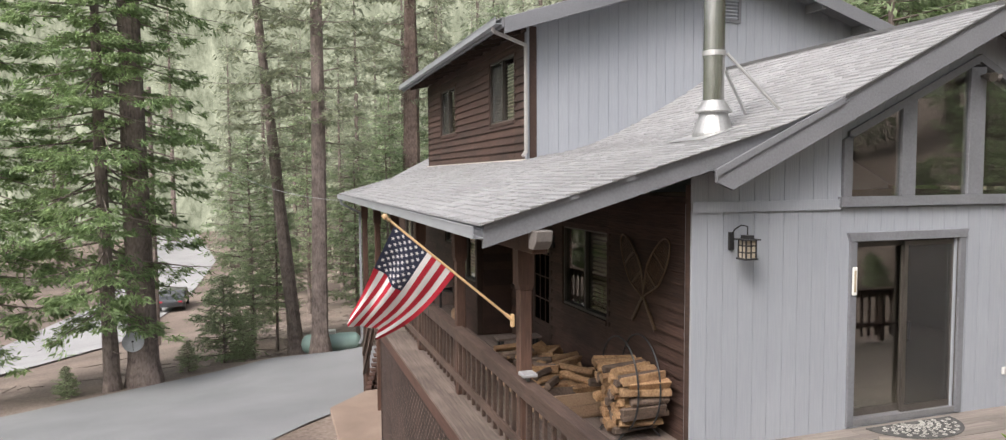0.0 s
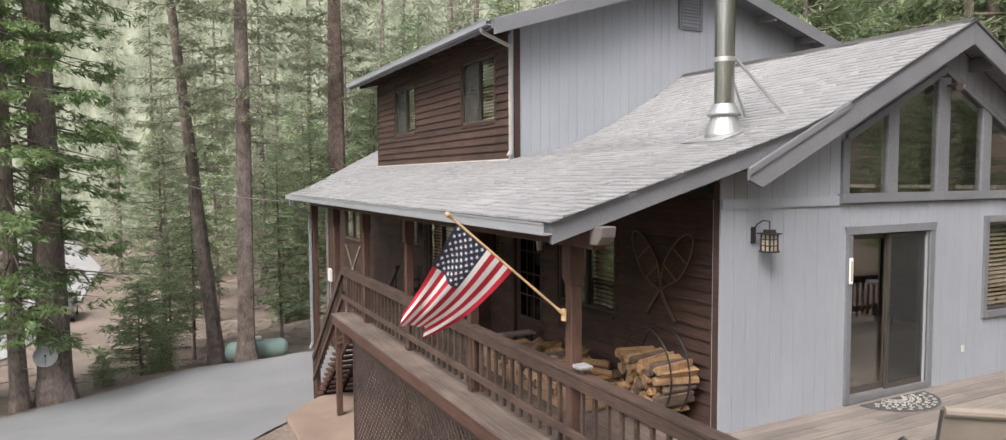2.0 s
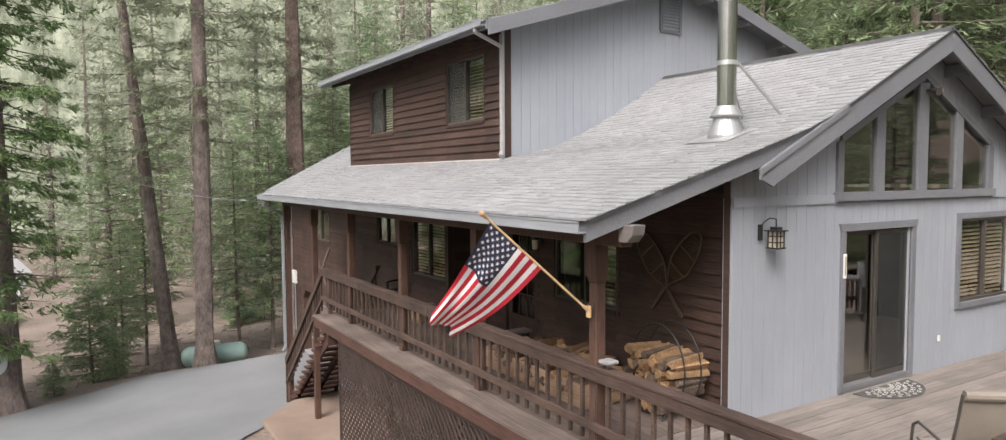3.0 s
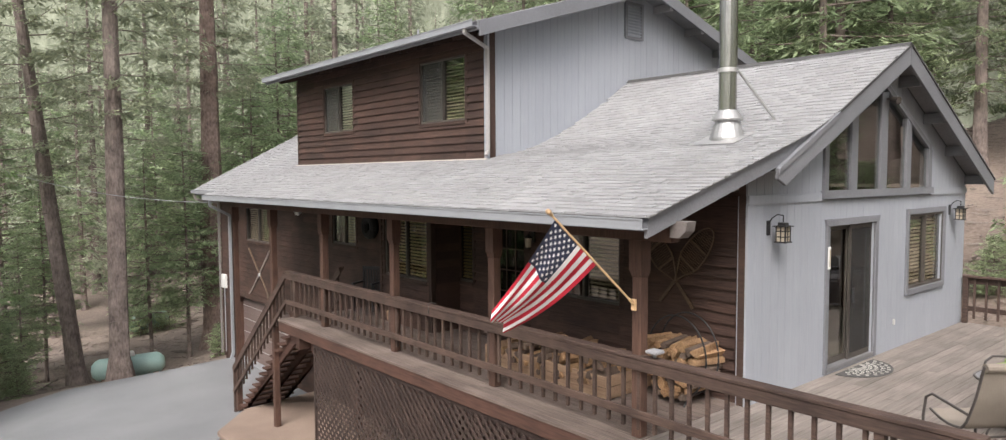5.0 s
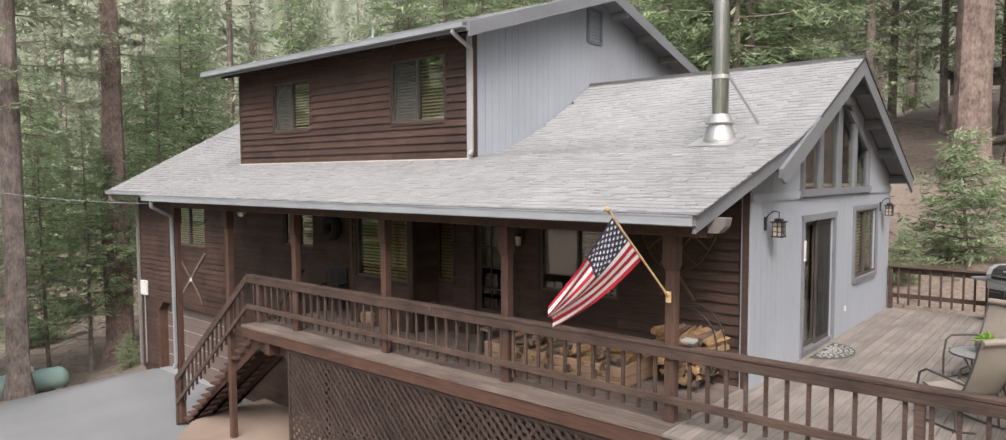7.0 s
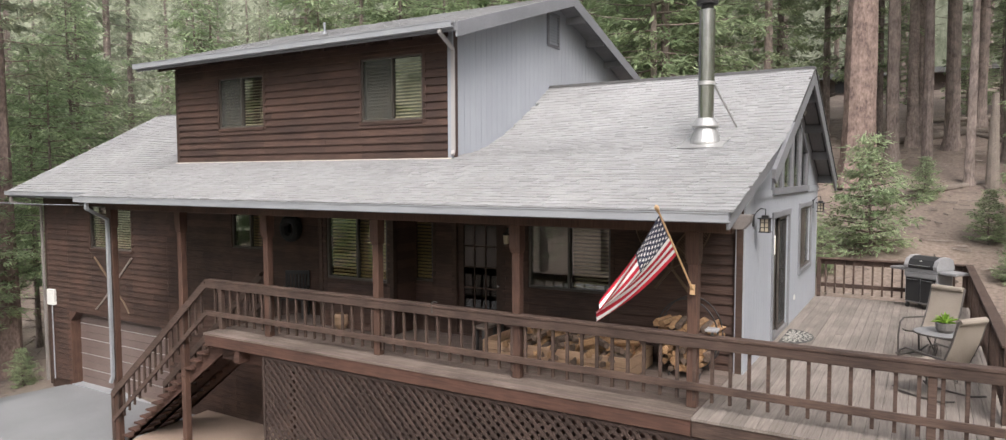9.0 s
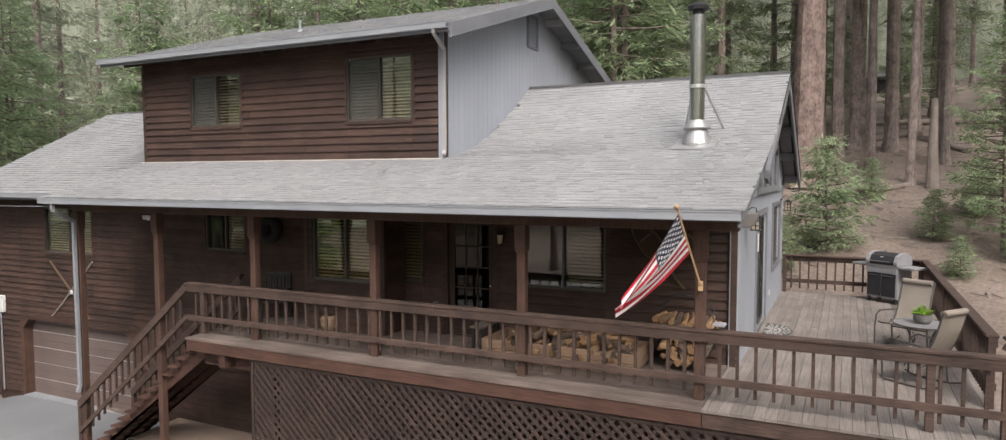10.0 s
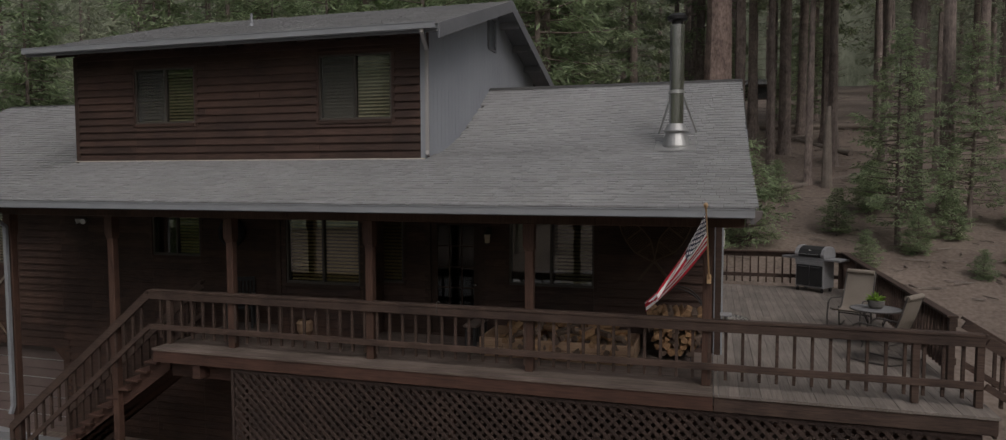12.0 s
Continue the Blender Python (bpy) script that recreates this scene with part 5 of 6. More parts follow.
# ---------------------------------------------------------------- porch furniture
def porch_chair(x, y, yaw):
    t = thing("porch_chair", (x, y, DZ), "dark wooden slatted porch armchair", "chair", "porch chairs")
    m = Matrix.Translation((x, y, DZ)) @ pose(0, 0, 0, 0, 0, yaw)
    def add(name, g):
        for i, p in enumerate(g.v):
            g.v[i] = m @ p
        part(name, g, "black", t)
    add("seat", Geo().box(-0.26, 0.26, -0.25, 0.25, 0.40, 0.44))
    for sx in (-0.26, 0.22):
        for sy in (-0.25, 0.21):
            add("leg", Geo().box(sx, sx + 0.04, sy, sy + 0.04, 0, 0.62 if sy < 0 else 0.98))
        add("arm", Geo().box(sx - 0.015, sx + 0.055, -0.28, 0.25, 0.62, 0.65))
    add("top_rail", Geo().box(-0.22, 0.22, 0.215, 0.245, 0.9, 0.98))
    for k in range(6):
        add("slat", Geo().box(-0.2 + k * 0.07, -0.165 + k * 0.07, 0.22, 0.24, 0.44, 0.9))
    return t


porch_chair(4.05, 16.0, -60)
table = thing("porch_table", (3.9, 11.35, DZ), "low dark wooden porch bench with a grey top", "table")
part("tabletop", Geo().box(3.45, 4.2, 10.75, 11.0, DZ + 0.40, DZ + 0.44), "deck_y", table, bevel=0.006)
for px in (3.5, 4.1):
    for py in (10.78, 10.93):
        part("leg", Geo().box(px, px + 0.05, py, py + 0.05, DZ, DZ + 0.40), "black", table)
wr = thing("wreath", (WX - 0.06, 16.4, 4.35), "dark round wreath hung on the porch wall", "wreath")
part("ring", Geo().tube([(WX - 0.12, 16.4 + 0.2 * math.cos(a), 4.42 + 0.2 * math.sin(a)) for a in [2 * math.pi * q / 24 for q in range(25)]], 0.11, 8), "hood", wr)
pb2 = thing("pot", (3.9, 14.9, DZ), "pale ceramic pot standing on the porch floor", "pot")
part("bowl", Geo().lathe([(0.09, 0), (0.15, 0.1), (0.16, 0.24), (0.12, 0.3), (0.10, 0.3), (0.13, 0.22), (0.0, 0.05)], 16, (3.7, 14.3, DZ)), "crate", pb2)

hk = thing("rail_hook", (RLX, 11.05, DZ + 0.99), "small dark wire hook looped over the railing cap", "hook")
part("loop", Geo().tube([(RLX - 0.085 + 0.015 * math.sin(q), 11.05 + 0.01 * q, DZ + 0.86 + 0.16 * min(q, 1.0)) for q in (0, 0.3, 0.6, 1.0)] + [(RLX, 11.06, DZ + 1.03), (RLX + 0.08, 11.06, DZ + 1.0)], 0.009, 6), "chairmetal", hk)

# clip-on light on the railing corner
cl = thing("rail_lamp", (RLX, 6.62, DZ + 0.995), "small grey solar lamp clamped to the railing cap", "lamp")
part("head", Geo().prism([(RLX - 0.08, 6.56, DZ + 1.04), (RLX + 0.08, 6.56, DZ + 1.04), (RLX + 0.08, 6.72, DZ + 1.04), (RLX - 0.08, 6.72, DZ + 1.04)], (0, 0, 0.04)), "grillgrey", cl, bevel=0.01)
part("stem", Geo().tube([(RLX, 6.64, DZ + 0.99), (RLX, 6.64, DZ + 1.05)], 0.02, 8), "alu", cl)


# ---------------------------------------------------------------- patio set
def patio_chair(x, y, yaw):
    t = thing("patio_chair", (x, y, DZ), "taupe sling patio rocker on a bronze tube frame", "chair", "patio chairs")
    m = Matrix.Translation((x, y, DZ)) @ pose(0, 0, 0, 0, 0, yaw) @ Matrix.Scale(1.04, 4)

    def add(name, g, mat, label="", smooth=False):
        for i, p in enumerate(g.v):
            g.v[i] = m @ p
        part(name, g, mat, t, label, smooth=smooth)

    def sling(u, w):
        # w from the seat's front edge up to the top of the back
        if w < 0.45:
            q = w / 0.45
            return ((u - 0.5) * 0.5, -0.27 + 0.52 * q, 0.44 - 0.05 * math.sin(q * 3.0) - 0.02 * q)
        q = (w - 0.45) / 0.55
        return ((u - 0.5) * 0.5, 0.25 + 0.24 * q + 0.03 * math.sin(q * 3.1) + 0.07 * max(0, q - 0.85) * 6 * 0.15, 0.42 + 0.68 * q)

    g = Geo().sheet(sling, 4, 24)
    k = len(g.v)
    g.v += [p + Vector((0, 0.006, -0.008)) for p in g.v[:k]]
    g.f += [tuple(i + k for i in q[::-1]) for q in g.f]
    add("sling", g, "sling", "taupe woven sling", True)
    add("headrest", Geo().tube([(-0.24, 0.485, 1.08), (0.24, 0.485, 1.08)], 0.045, 10), "sling")
    for s in (-1, 1):
        side = [sling(0.5 + s * 0.52, w) for w in [q / 12 for q in range(13)]]
        add("side_tube", Geo().tube(side, 0.014, 8), "chairmetal")
        xx = s * 0.29
        add("arm", Geo().tube([(xx, -0.33, 0.02), (xx, -0.34, 0.35), (xx, -0.30, 0.56), (xx, -0.2, 0.62), (xx, 0.1, 0.60), (xx, 0.33, 0.58)], 0.015, 8), "chairmetal")
        add("rocker", Geo().tube([(xx, -0.38, 0.06), (xx, -0.3, 0.02), (xx, 0, 0.0 + 0.015), (xx, 0.3, 0.03), (xx, 0.5, 0.09)], 0.014, 8), "chairmetal")
        add("back_leg", Geo().tube([(xx, 0.25, 0.02), (xx, 0.22, 0.3), (xx, 0.2, 0.42)], 0.014, 8), "chairmetal")
    add("cross_tube", Geo().tube([(-0.29, 0.2, 0.3), (0.29, 0.2, 0.3)], 0.012, 8), "chairmetal")
    return t


patio_chair(4.66, 4.16, 142)
patio_chair(6.95, 4.22, 240)
pt = thing("patio_table", (5.75, 4.02, DZ), "small round glass-topped bronze patio table", "table")
part("tabletop", Geo().lathe([(0.0, DZ + 0.66), (0.41, DZ + 0.66), (0.42, DZ + 0.67), (0.41, DZ + 0.68), (0.0, DZ + 0.68)], 28, (5.75, 4.02, 0)), "grillgrey", pt)
part("rim", Geo().tube([(5.75 + 0.42 * math.cos(a), 4.02 + 0.42 * math.sin(a), DZ + 0.67) for a in [2 * math.pi * q / 32 for q in range(33)]], 0.014, 6), "chairmetal", pt)
for q in range(4):
    a = 0.6 + q * math.pi / 2
    part("leg", Geo().tube([(5.75 + 0.3 * math.cos(a), 4.02 + 0.3 * math.sin(a), DZ + 0.66), (5.75 + 0.16 * math.cos(a), 4.02 + 0.16 * math.sin(a), DZ + 0.4), (5.75 + 0.3 * math.cos(a), 4.02 + 0.3 * math.sin(a), DZ + 0.005)], 0.012, 8), "chairmetal", pt)
pp = thing("potted_plant", (5.75, 4.02, DZ + 0.68), "bright lime-green leafy plant in a grey clay pot", "plant")
part("pot", Geo().lathe([(0.0, 0.0), (0.09, 0.0), (0.13, 0.05), (0.14, 0.14), (0.125, 0.15), (0.11, 0.13), (0.0, 0.12)], 18, (5.75, 4.02, DZ + 0.68)), "clay", pp)
g = Geo()
rng = random.Random(8)
for k in range(46):
    a, e, L = rng.uniform(0, 6.28), rng.uniform(0.3, 1.3), rng.uniform(0.14, 0.26)
    c = Vector((5.75, 4.02, DZ + 0.82))
    d = Vector((math.cos(a) * math.cos(e), math.sin(a) * math.cos(e), math.sin(e)))
    s = Vector((-math.sin(a), math.cos(a), 0)) * 0.022
    mid, tip = c + d * L * 0.55, c + d * L + Vector((0, 0, -0.05))
    i = len(g.v)
    g.v += [c, mid + s, tip, mid - s]
    g.f += [(i, i + 1, i + 2), (i, i + 2, i + 3)]
me = bpy.data.meshes.new("foliage")
me.from_pydata([tuple(p) for p in g.v], [], g.f)
me.materials.append(M["plant"])
part("foliage", me, "plant", pp, "lime-green pointed leaves")

# gas grill
GX, GY = 12.0, 4.24
gr = thing("gas_grill", (GX, GY, DZ), "black and grey gas grill on a wheeled cabinet", "grill")
# its front faces the camera's side of the deck
part("cabinet", Geo().box(GX - 0.24, GX + 0.26, GY - 0.42, GY + 0.36, DZ + 0.12, DZ + 0.82), "grillgrey", gr, bevel=0.01)
for a, b in ((GY - 0.39, GY - 0.04), (GY - 0.02, GY + 0.33)):
    d = part("cabinet_door", Geo().box(GX - 0.265, GX - 0.242, a, b, DZ + 0.16, DZ + 0.70), "hood", gr, "black cabinet door", bevel=0.006)
    part("door_handle", Geo().tube([(GX - 0.285, a + 0.05, DZ + 0.66), (GX - 0.285, b - 0.05, DZ + 0.66)], 0.008, 8), "steel", d)
part("control_panel", Geo().box(GX - 0.275, GX - 0.243, GY - 0.42, GY + 0.36, DZ + 0.72, DZ + 0.83), "grillgrey", gr)
part("firebox", Geo().box(GX - 0.26, GX + 0.27, GY - 0.44, GY + 0.38, DZ + 0.83, DZ + 0.92), "grillgrey", gr, bevel=0.01)
prof = [(-0.27, 0.92), (-0.28, 1.0), (-0.22, 1.12), (-0.08, 1.19), (0.1, 1.19), (0.23, 1.12), (0.27, 1.0), (0.27, 0.92)]
part("hood", Geo().prism([(GX + a, GY - 0.34, DZ + b) for a, b in prof], (0, 0.62, 0)), "hood", gr, "rounded black hood", bevel=0.008)
for a in (GY - 0.44, GY + 0.281):
    part("hood_end", Geo().prism([(GX + p * 1.02, a, DZ + 0.92 + (q - 0.92) * 1.03) for p, q in prof], (0, 0.098, 0)), "grillgrey", gr, bevel=0.006)
part("hood_handle", Geo().tube([(GX - 0.33, GY - 0.3, DZ + 1.0), (GX - 0.33, GY + 0.24, DZ + 1.0)], 0.013, 8), "steel", gr)
part("badge", Geo().lathe([(0.0, 0), (0.03, 0), (0.03, 0.01), (0, 0.01)], 12, (GX - 0.255, GY - 0.03, DZ + 1.09)), "white", gr)
for a, b in ((GY + 0.385, GY + 0.78), (GY - 0.84, GY - 0.445)):
    part("side_shelf", Geo().box(GX - 0.25, GX + 0.25, a, b, DZ + 0.84, DZ + 0.90), "grillgrey", gr, bevel=0.015)
for sx in (-0.2, 0.2):
    for sy in (-0.38, 0.3):
        part("caster", Geo().tube([(GX + sx, GY + sy, DZ + 0.05), (GX + sx, GY + sy + 0.04, DZ + 0.05)], 0.05, 12), "black", gr)
        part("leg", Geo().box(GX + sx - 0.02, GX + sx + 0.02, GY + sy - 0.005, GY + sy + 0.035, DZ + 0.06, DZ + 0.14), "black", gr)


gr.matrix_world = Matrix.Translation((GX, GY, DZ)) @ pose(0, 0, 0, 0, 0, -38)

# ---------------------------------------------------------------- yard things
def gas_tank(x, y, yaw, L=3.0, r=0.48):
    z = ground_z(x, y) + 0.12 + r
    t = thing("propane_tank", (x, y, z), "pale green horizontal propane tank among the trees", "tank", "propane tanks")
    t.matrix_world = Matrix.Translation((x, y, z)) @ pose(0, 0, 0, 0, 0, yaw)
    bpy.context.view_layer.update()
    prof = [(0.0, -L / 2 - 0.25), (0.25 * r / 0.48, -L / 2 - 0.21), (0.4 * r / 0.48, -L / 2 - 0.1), (r, -L / 2 + 0.04), (r, L / 2 - 0.04), (0.4 * r / 0.48, L / 2 + 0.1), (0.25 * r / 0.48, L / 2 + 0.21), (0.0, L / 2 + 0.25)]
    b = Geo().lathe(prof, 24)
    b.v = [t.matrix_world @ Vector((p.z, p.x, p.y)) for p in b.v]
    part("shell", b, "tank", t, smooth=True)
    d = Geo().box(-0.2, 0.2, -0.14, 0.14, r - 0.03, r + 0.16)
    d.v = [t.matrix_world @ p for p in d.v]
    part("valve_dome", d, "white", t, "pale valve dome", bevel=0.03)
    for s in (-0.9, 0.9):
        f = Geo().box(s - 0.1, s + 0.1, -0.4, 0.4, -r - 0.2, -r + 0.12)
        f.v = [t.matrix_world @ p for p in f.v]
        part("saddle", f, "concrete", t)
    return t


gas_tank(2.4, 31.9, -3, 2.1, 0.42)
gas_tank(6.5, 46, 30, 2.2, 0.45)

car = thing("car", (-7.4, 60, ground_z(-7.4, 60)), "dark parked car at the side of the road", "car")
CZ = ground_z(-7.4, 60) + 0.06
body = [(-2.1, 0.35), (-2.15, 0.75), (-1.95, 0.95), (-1.2, 1.0), (-0.75, 1.45), (0.7, 1.47), (1.25, 1.02), (2.05, 0.9), (2.15, 0.6), (2.1, 0.35)]
part("body", Geo().prism([(-8.3, 60 + a, CZ + b) for a, b in body], (1.8, 0, 0)), "carpaint", car, bevel=0.05)
for s in (-8.32, -6.5):
    part("side_window", Geo().prism([(s, 60 - 0.95, CZ + 1.03), (s, 60 - 0.65, CZ + 1.38), (s, 60 + 0.6, CZ + 1.4), (s, 60 + 1.0, CZ + 1.05)], (0.015, 0, 0)), "black", car)
for sx in (-8.33, -6.67):
    for sy in (-1.35, 1.3):
        w = part("wheel", Geo().tube([(sx, 60 + sy, CZ + 0.33), (sx + 0.2, 60 + sy, CZ + 0.33)], 0.33, 20), "black", car)
        part("rim", Geo().tube([(sx - 0.01, 60 + sy, CZ + 0.33), (sx + 0.21, 60 + sy, CZ + 0.33)], 0.2, 14), "alu", w)
for sx in (-8.2, -6.85):
    part("tail_lamp", Geo().box(sx, sx + 0.25, 57.84, 57.9, CZ + 0.7, CZ + 0.82), "red", car)

# overhead cable from the eave to a pole by the road
pole = thing("utility_pole", (-6.2, 43, ground_z(-6.2, 43)), "tall grey wooden utility pole by the road", "pole")
part("pole", Geo().tube([(-6.2, 43, ground_z(-6.2, 43) - 0.2), (-6.2, 43, 10.6)], 0.16, 10, 0.11), "bark", pole)
part("crossarm", Geo().box(-7.0, -5.4, 42.93, 43.07, 10.0, 10.12), "bark", pole)
cable = thing("overhead_cable", (2.0, 20.2, 4.95), "thin pale cable sagging from the eave to a pole", "cable")
A, Bp = Vector((2.0, 20.2, 4.95)), Vector((-6.1, 43, 9.9))
part("wire", Geo().tube([A.lerp(Bp, q / 30) - Vector((0, 0, 1.25 * 4 * (q / 30) * (1 - q / 30))) for q in range(31)], 0.008, 5), "gutter", cable)


# ---------------------------------------------------------------- trees
def conifer_meshes(seed, height, start, radius, nb, per, droop, mat, bark, spray=0.34, trunk_r=0.22, dead=0, clump=0):
    """A tapered trunk with limbs, and a crown of many small sprays on drooping branches."""
    r = np.random.default_rng(seed)
    tr = Geo()
    bend = r.uniform(-0.15, 0.15, 2)
    axis = lambda z: Vector((bend[0] * math.sin(z / height * 3), bend[1] * math.sin(z / height * 2.2), z))
    k = len(tr.v)
    n, m = 12, 14
    for i in range(m + 1):
        z = height * (i / m) ** 1.3
        rr = trunk_r * ((1 - 0.97 * z / height) ** 0.8) * (1 + 0.55 * math.exp(-z / 0.5))
        c = axis(z)
        for j in range(n):
            a = 2 * math.pi * j / n
            q = rr * (1 + 0.07 * math.sin(3 * a + seed) + 0.05 * r.normal())
            tr.v.append(Vector((c.x + q * math.cos(a), c.y + q * math.sin(a), z - 0.25)))
    for i in range(m):
        for j in range(n):
            a, b = i * n + j, i * n + (j + 1) % n
            tr.f.append((a, b, b + n, a + n))
    vs, fs = [], []
    for i in range(nb + dead):
        q = (i + r.uniform(0, 1)) / nb
        if i >= nb:
            h = r.uniform(min(1.5, start * 0.3), start + 1)
            L = r.uniform(0.4, 1.3)
        else:
            h = start + (height - start - 0.2) * q
            shape = (1 - q) ** 0.75 * min(1, 0.55 + 2.2 * q)
            L = radius * shape * r.uniform(0.55, 1.12) + 0.12
        az = i * 2.39996 + r.uniform(-0.5, 0.5)
        out = np.array((math.cos(az), math.sin(az), 0.0))
        c = np.array(axis(h))
        rise = r.uniform(0.0, 0.35) - droop * (1.0 - 0.6 * q)
        pts = [c + out * L * s + np.array((0, 0, L * (rise * s - 0.18 * droop * s * s + 0.12 * s ** 3))) for s in (0, 0.35, 0.7, 1.0)]
        tr.tube(pts, max(0.008, 0.012 + 0.009 * L), 4, 0.004)
        if i >= nb:
            continue
        cnt = max(4, int(per * (L / radius) ** 0.9))
        s = np.clip(r.uniform(0.12, 1.02, cnt) ** 0.75, 0, 1.03)
        seg = np.array(pts)
        base = np.stack([np.interp(s, (0, 0.35, 0.7, 1.0), seg[:, d]) for d in range(3)], 1)
        side = np.array((-out[1], out[0], 0.0))
        fan = r.normal(0, 1, cnt)
        lat = side * (fan[:, None] * 0.28 * L * (0.25 + 0.6 * (1 - s))[:, None])
        lat[:, 2] -= np.abs(fan) * 0.05 * L * (0.5 + droop)
        base = base + lat + r.normal(0, 0.05, (cnt, 3))
        if clump:
            # sprays gather in flat fans at the tips of the side twigs
            hubs = base[r.integers(0, cnt, max(3, cnt // clump))]
            pick = r.integers(0, len(hubs), cnt)
            base = hubs[pick] + r.normal(0, 1, (cnt, 3)) * np.array((0.17, 0.17, 0.05)) * (spray / 0.25) - np.array((0, 0, 0.06)) * r.uniform(0, 1, (cnt, 1))
        d = out * r.uniform(0.2, 1.0, (cnt, 1)) + side * np.sign(fan)[:, None] * r.uniform(0.1, 0.9, (cnt, 1)) + np.array((0, 0, 1.0)) * r.normal(-0.28 * (0.5 + droop), 0.3, (cnt, 1))
        d /= np.linalg.norm(d, axis=1)[:, None]
        w = np.cross(d, r.normal(0, 0.45, (cnt, 3)) + np.array((0, 0, 1.0)))
        w /= np.linalg.norm(w, axis=1)[:, None] + 1e-6
        ln = spray * r.uniform(0.55, 1.35, (cnt, 1))
        wd = ln * r.uniform(0.09, 0.17, (cnt, 1))
        k0 = len(vs)
        quad = np.stack([base - d * ln * 0.15, base + d * ln * 0.4 + w * wd - np.array((0, 0, 0.02)), base + d * ln - np.array((0, 0, 0.05)) * ln, base + d * ln * 0.4 - w * wd - np.array((0, 0, 0.02))], 1).reshape(-1, 3)
        vs.extend(map(tuple, quad))
        fs.extend((k0 + 4 * j, k0 + 4 * j + 1, k0 + 4 * j + 2, k0 + 4 * j + 3) for j in range(cnt))
    tm = tr.mesh("trunk", M[bark], smooth=False)
    cm = bpy.data.meshes.new("crown")
    cm.from_pydata(vs, [], fs)
    cm.materials.append(M[mat])
    return tm, cm


KINDS = {
    "fir": (conifer_meshes(1, 24, 2.5, 3.3, 120, 150, 0.35, "fir", "bark", 0.29, 0.24, 10, 14), "tall green fir tree with drooping boughs", "fir_tree"),
    "fir2": (conifer_meshes(2, 19, 1.2, 2.8, 105, 130, 0.25, "fir", "bark", 0.28, 0.19, 4, 14), "green fir tree with boughs down to the ground", "fir_tree"),
    "cedar": (conifer_meshes(3, 26, 2.7, 5.0, 180, 450, 0.5, "cedar", "bark", 0.25, 0.27, 14, 34), "broad cedar with hanging green sprays", "cedar_tree"),
    "pine": (conifer_meshes(4, 34, 9.0, 4.0, 90, 200, 0.15, "pine", "bark", 0.30, 0.36, 26, 12), "tall pine with a bare trunk and high crown", "pine_tree"),
    "pine2": (conifer_meshes(5, 30, 13.0, 3.4, 70, 170, 0.1, "pine", "bark", 0.32, 0.27, 34, 12), "slim pine with dead lower twigs", "pine_tree"),
    "bigpine": (conifer_meshes(6, 38, 13.0, 5.0, 80, 230, 0.2, "pine", "redbark", 0.34, 0.62, 8, 12), "massive old pine with plated orange bark", "pine_tree"),
    "bigfir": (conifer_meshes(12, 36, 7.5, 4.2, 95, 280, 0.35, "cedar", "bark", 0.26, 0.5, 12, 24), "massive old fir with a thick grey trunk", "fir_tree"),
    "young": (conifer_meshes(7, 7.4, 0.7, 2.1, 110, 170, 0.12, "young", "bark", 0.135, 0.085, 3, 12), "young light-green fir tree", "fir_tree"),
    "thin": (conifer_meshes(13, 11.5, 2.6, 2.6, 80, 120, 0.22, "young", "bark", 0.24, 0.1, 14, 9), "slender light-green fir with open boughs and a bare foot", "fir_tree"),
    "sapling": (conifer_meshes(8, 3.4, 0.2, 1.5, 75, 110, 0.1, "young", "bark", 0.16, 0.05, 0, 8), "small bushy light-green fir sapling", "fir_tree"),
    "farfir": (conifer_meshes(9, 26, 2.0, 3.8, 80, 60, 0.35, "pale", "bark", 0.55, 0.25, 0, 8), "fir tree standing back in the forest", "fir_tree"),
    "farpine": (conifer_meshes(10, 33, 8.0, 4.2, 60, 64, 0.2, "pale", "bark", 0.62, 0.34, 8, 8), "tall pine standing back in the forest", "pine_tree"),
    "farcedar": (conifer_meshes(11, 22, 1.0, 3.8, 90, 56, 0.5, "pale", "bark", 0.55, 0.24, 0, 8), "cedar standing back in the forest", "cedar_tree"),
}


def tree(kind, x, y, yaw=0.0, size=1.0, lean=0.0):
    """One tree on the ground; lean tips it towards the road."""
    (tm, cm), label, name = KINDS[kind]
    z = ground_z(x, y) - 0.05
    t = new(name)
    t.matrix_world = Matrix.Translation((x, y, z)) @ Matrix.Rotation(radians(lean), 4, (-0.64, -0.77, 0)) @ pose(0, 0, 0, 0, 0, yaw) @ Matrix.Diagonal((size, size, size, 1))
    t.empty_display_size = 0.2
    tagged(t, label, "tree", "forest trees")
    for nm, me in (("trunk", tm), ("crown", cm)):
        o = new(nm, me)
        o.parent = t
    return t


tree("cedar", -5.5, 27.7, 20, 0.95)
tree("bigfir", -4.5, 28.1, 50, 1.0)
tree("pine", 1.85, 30.8, 10, 1.0)
tree("pine", 1.0, 33.9, 80, 0.9, 6.5)
tree("bigpine", 6.75, 34.9, 140, 0.85)
tree("young", -1.0, 37.5, 30, 1.5)
tree("thin", 9.2, 37.6, 200, 1.2)
tree("thin", 5.3, 34.2, 20, 0.95)
tree("thin", 3.9, 34.6, 70, 0.9)
tree("sapling", -2.0, 32.0, 0, 1.2)
tree("sapling", -6.8, 27.4, 90, 0.36)
tree("thin", 8.6, 34.6, 70, 1.1)
tree("thin", 6.4, 35.2, 120, 0.85)
tree("cedar", -10.0, 28.6, 200, 0.95)
tree("bigpine", 24.9, 6.7, 0, 1.0)
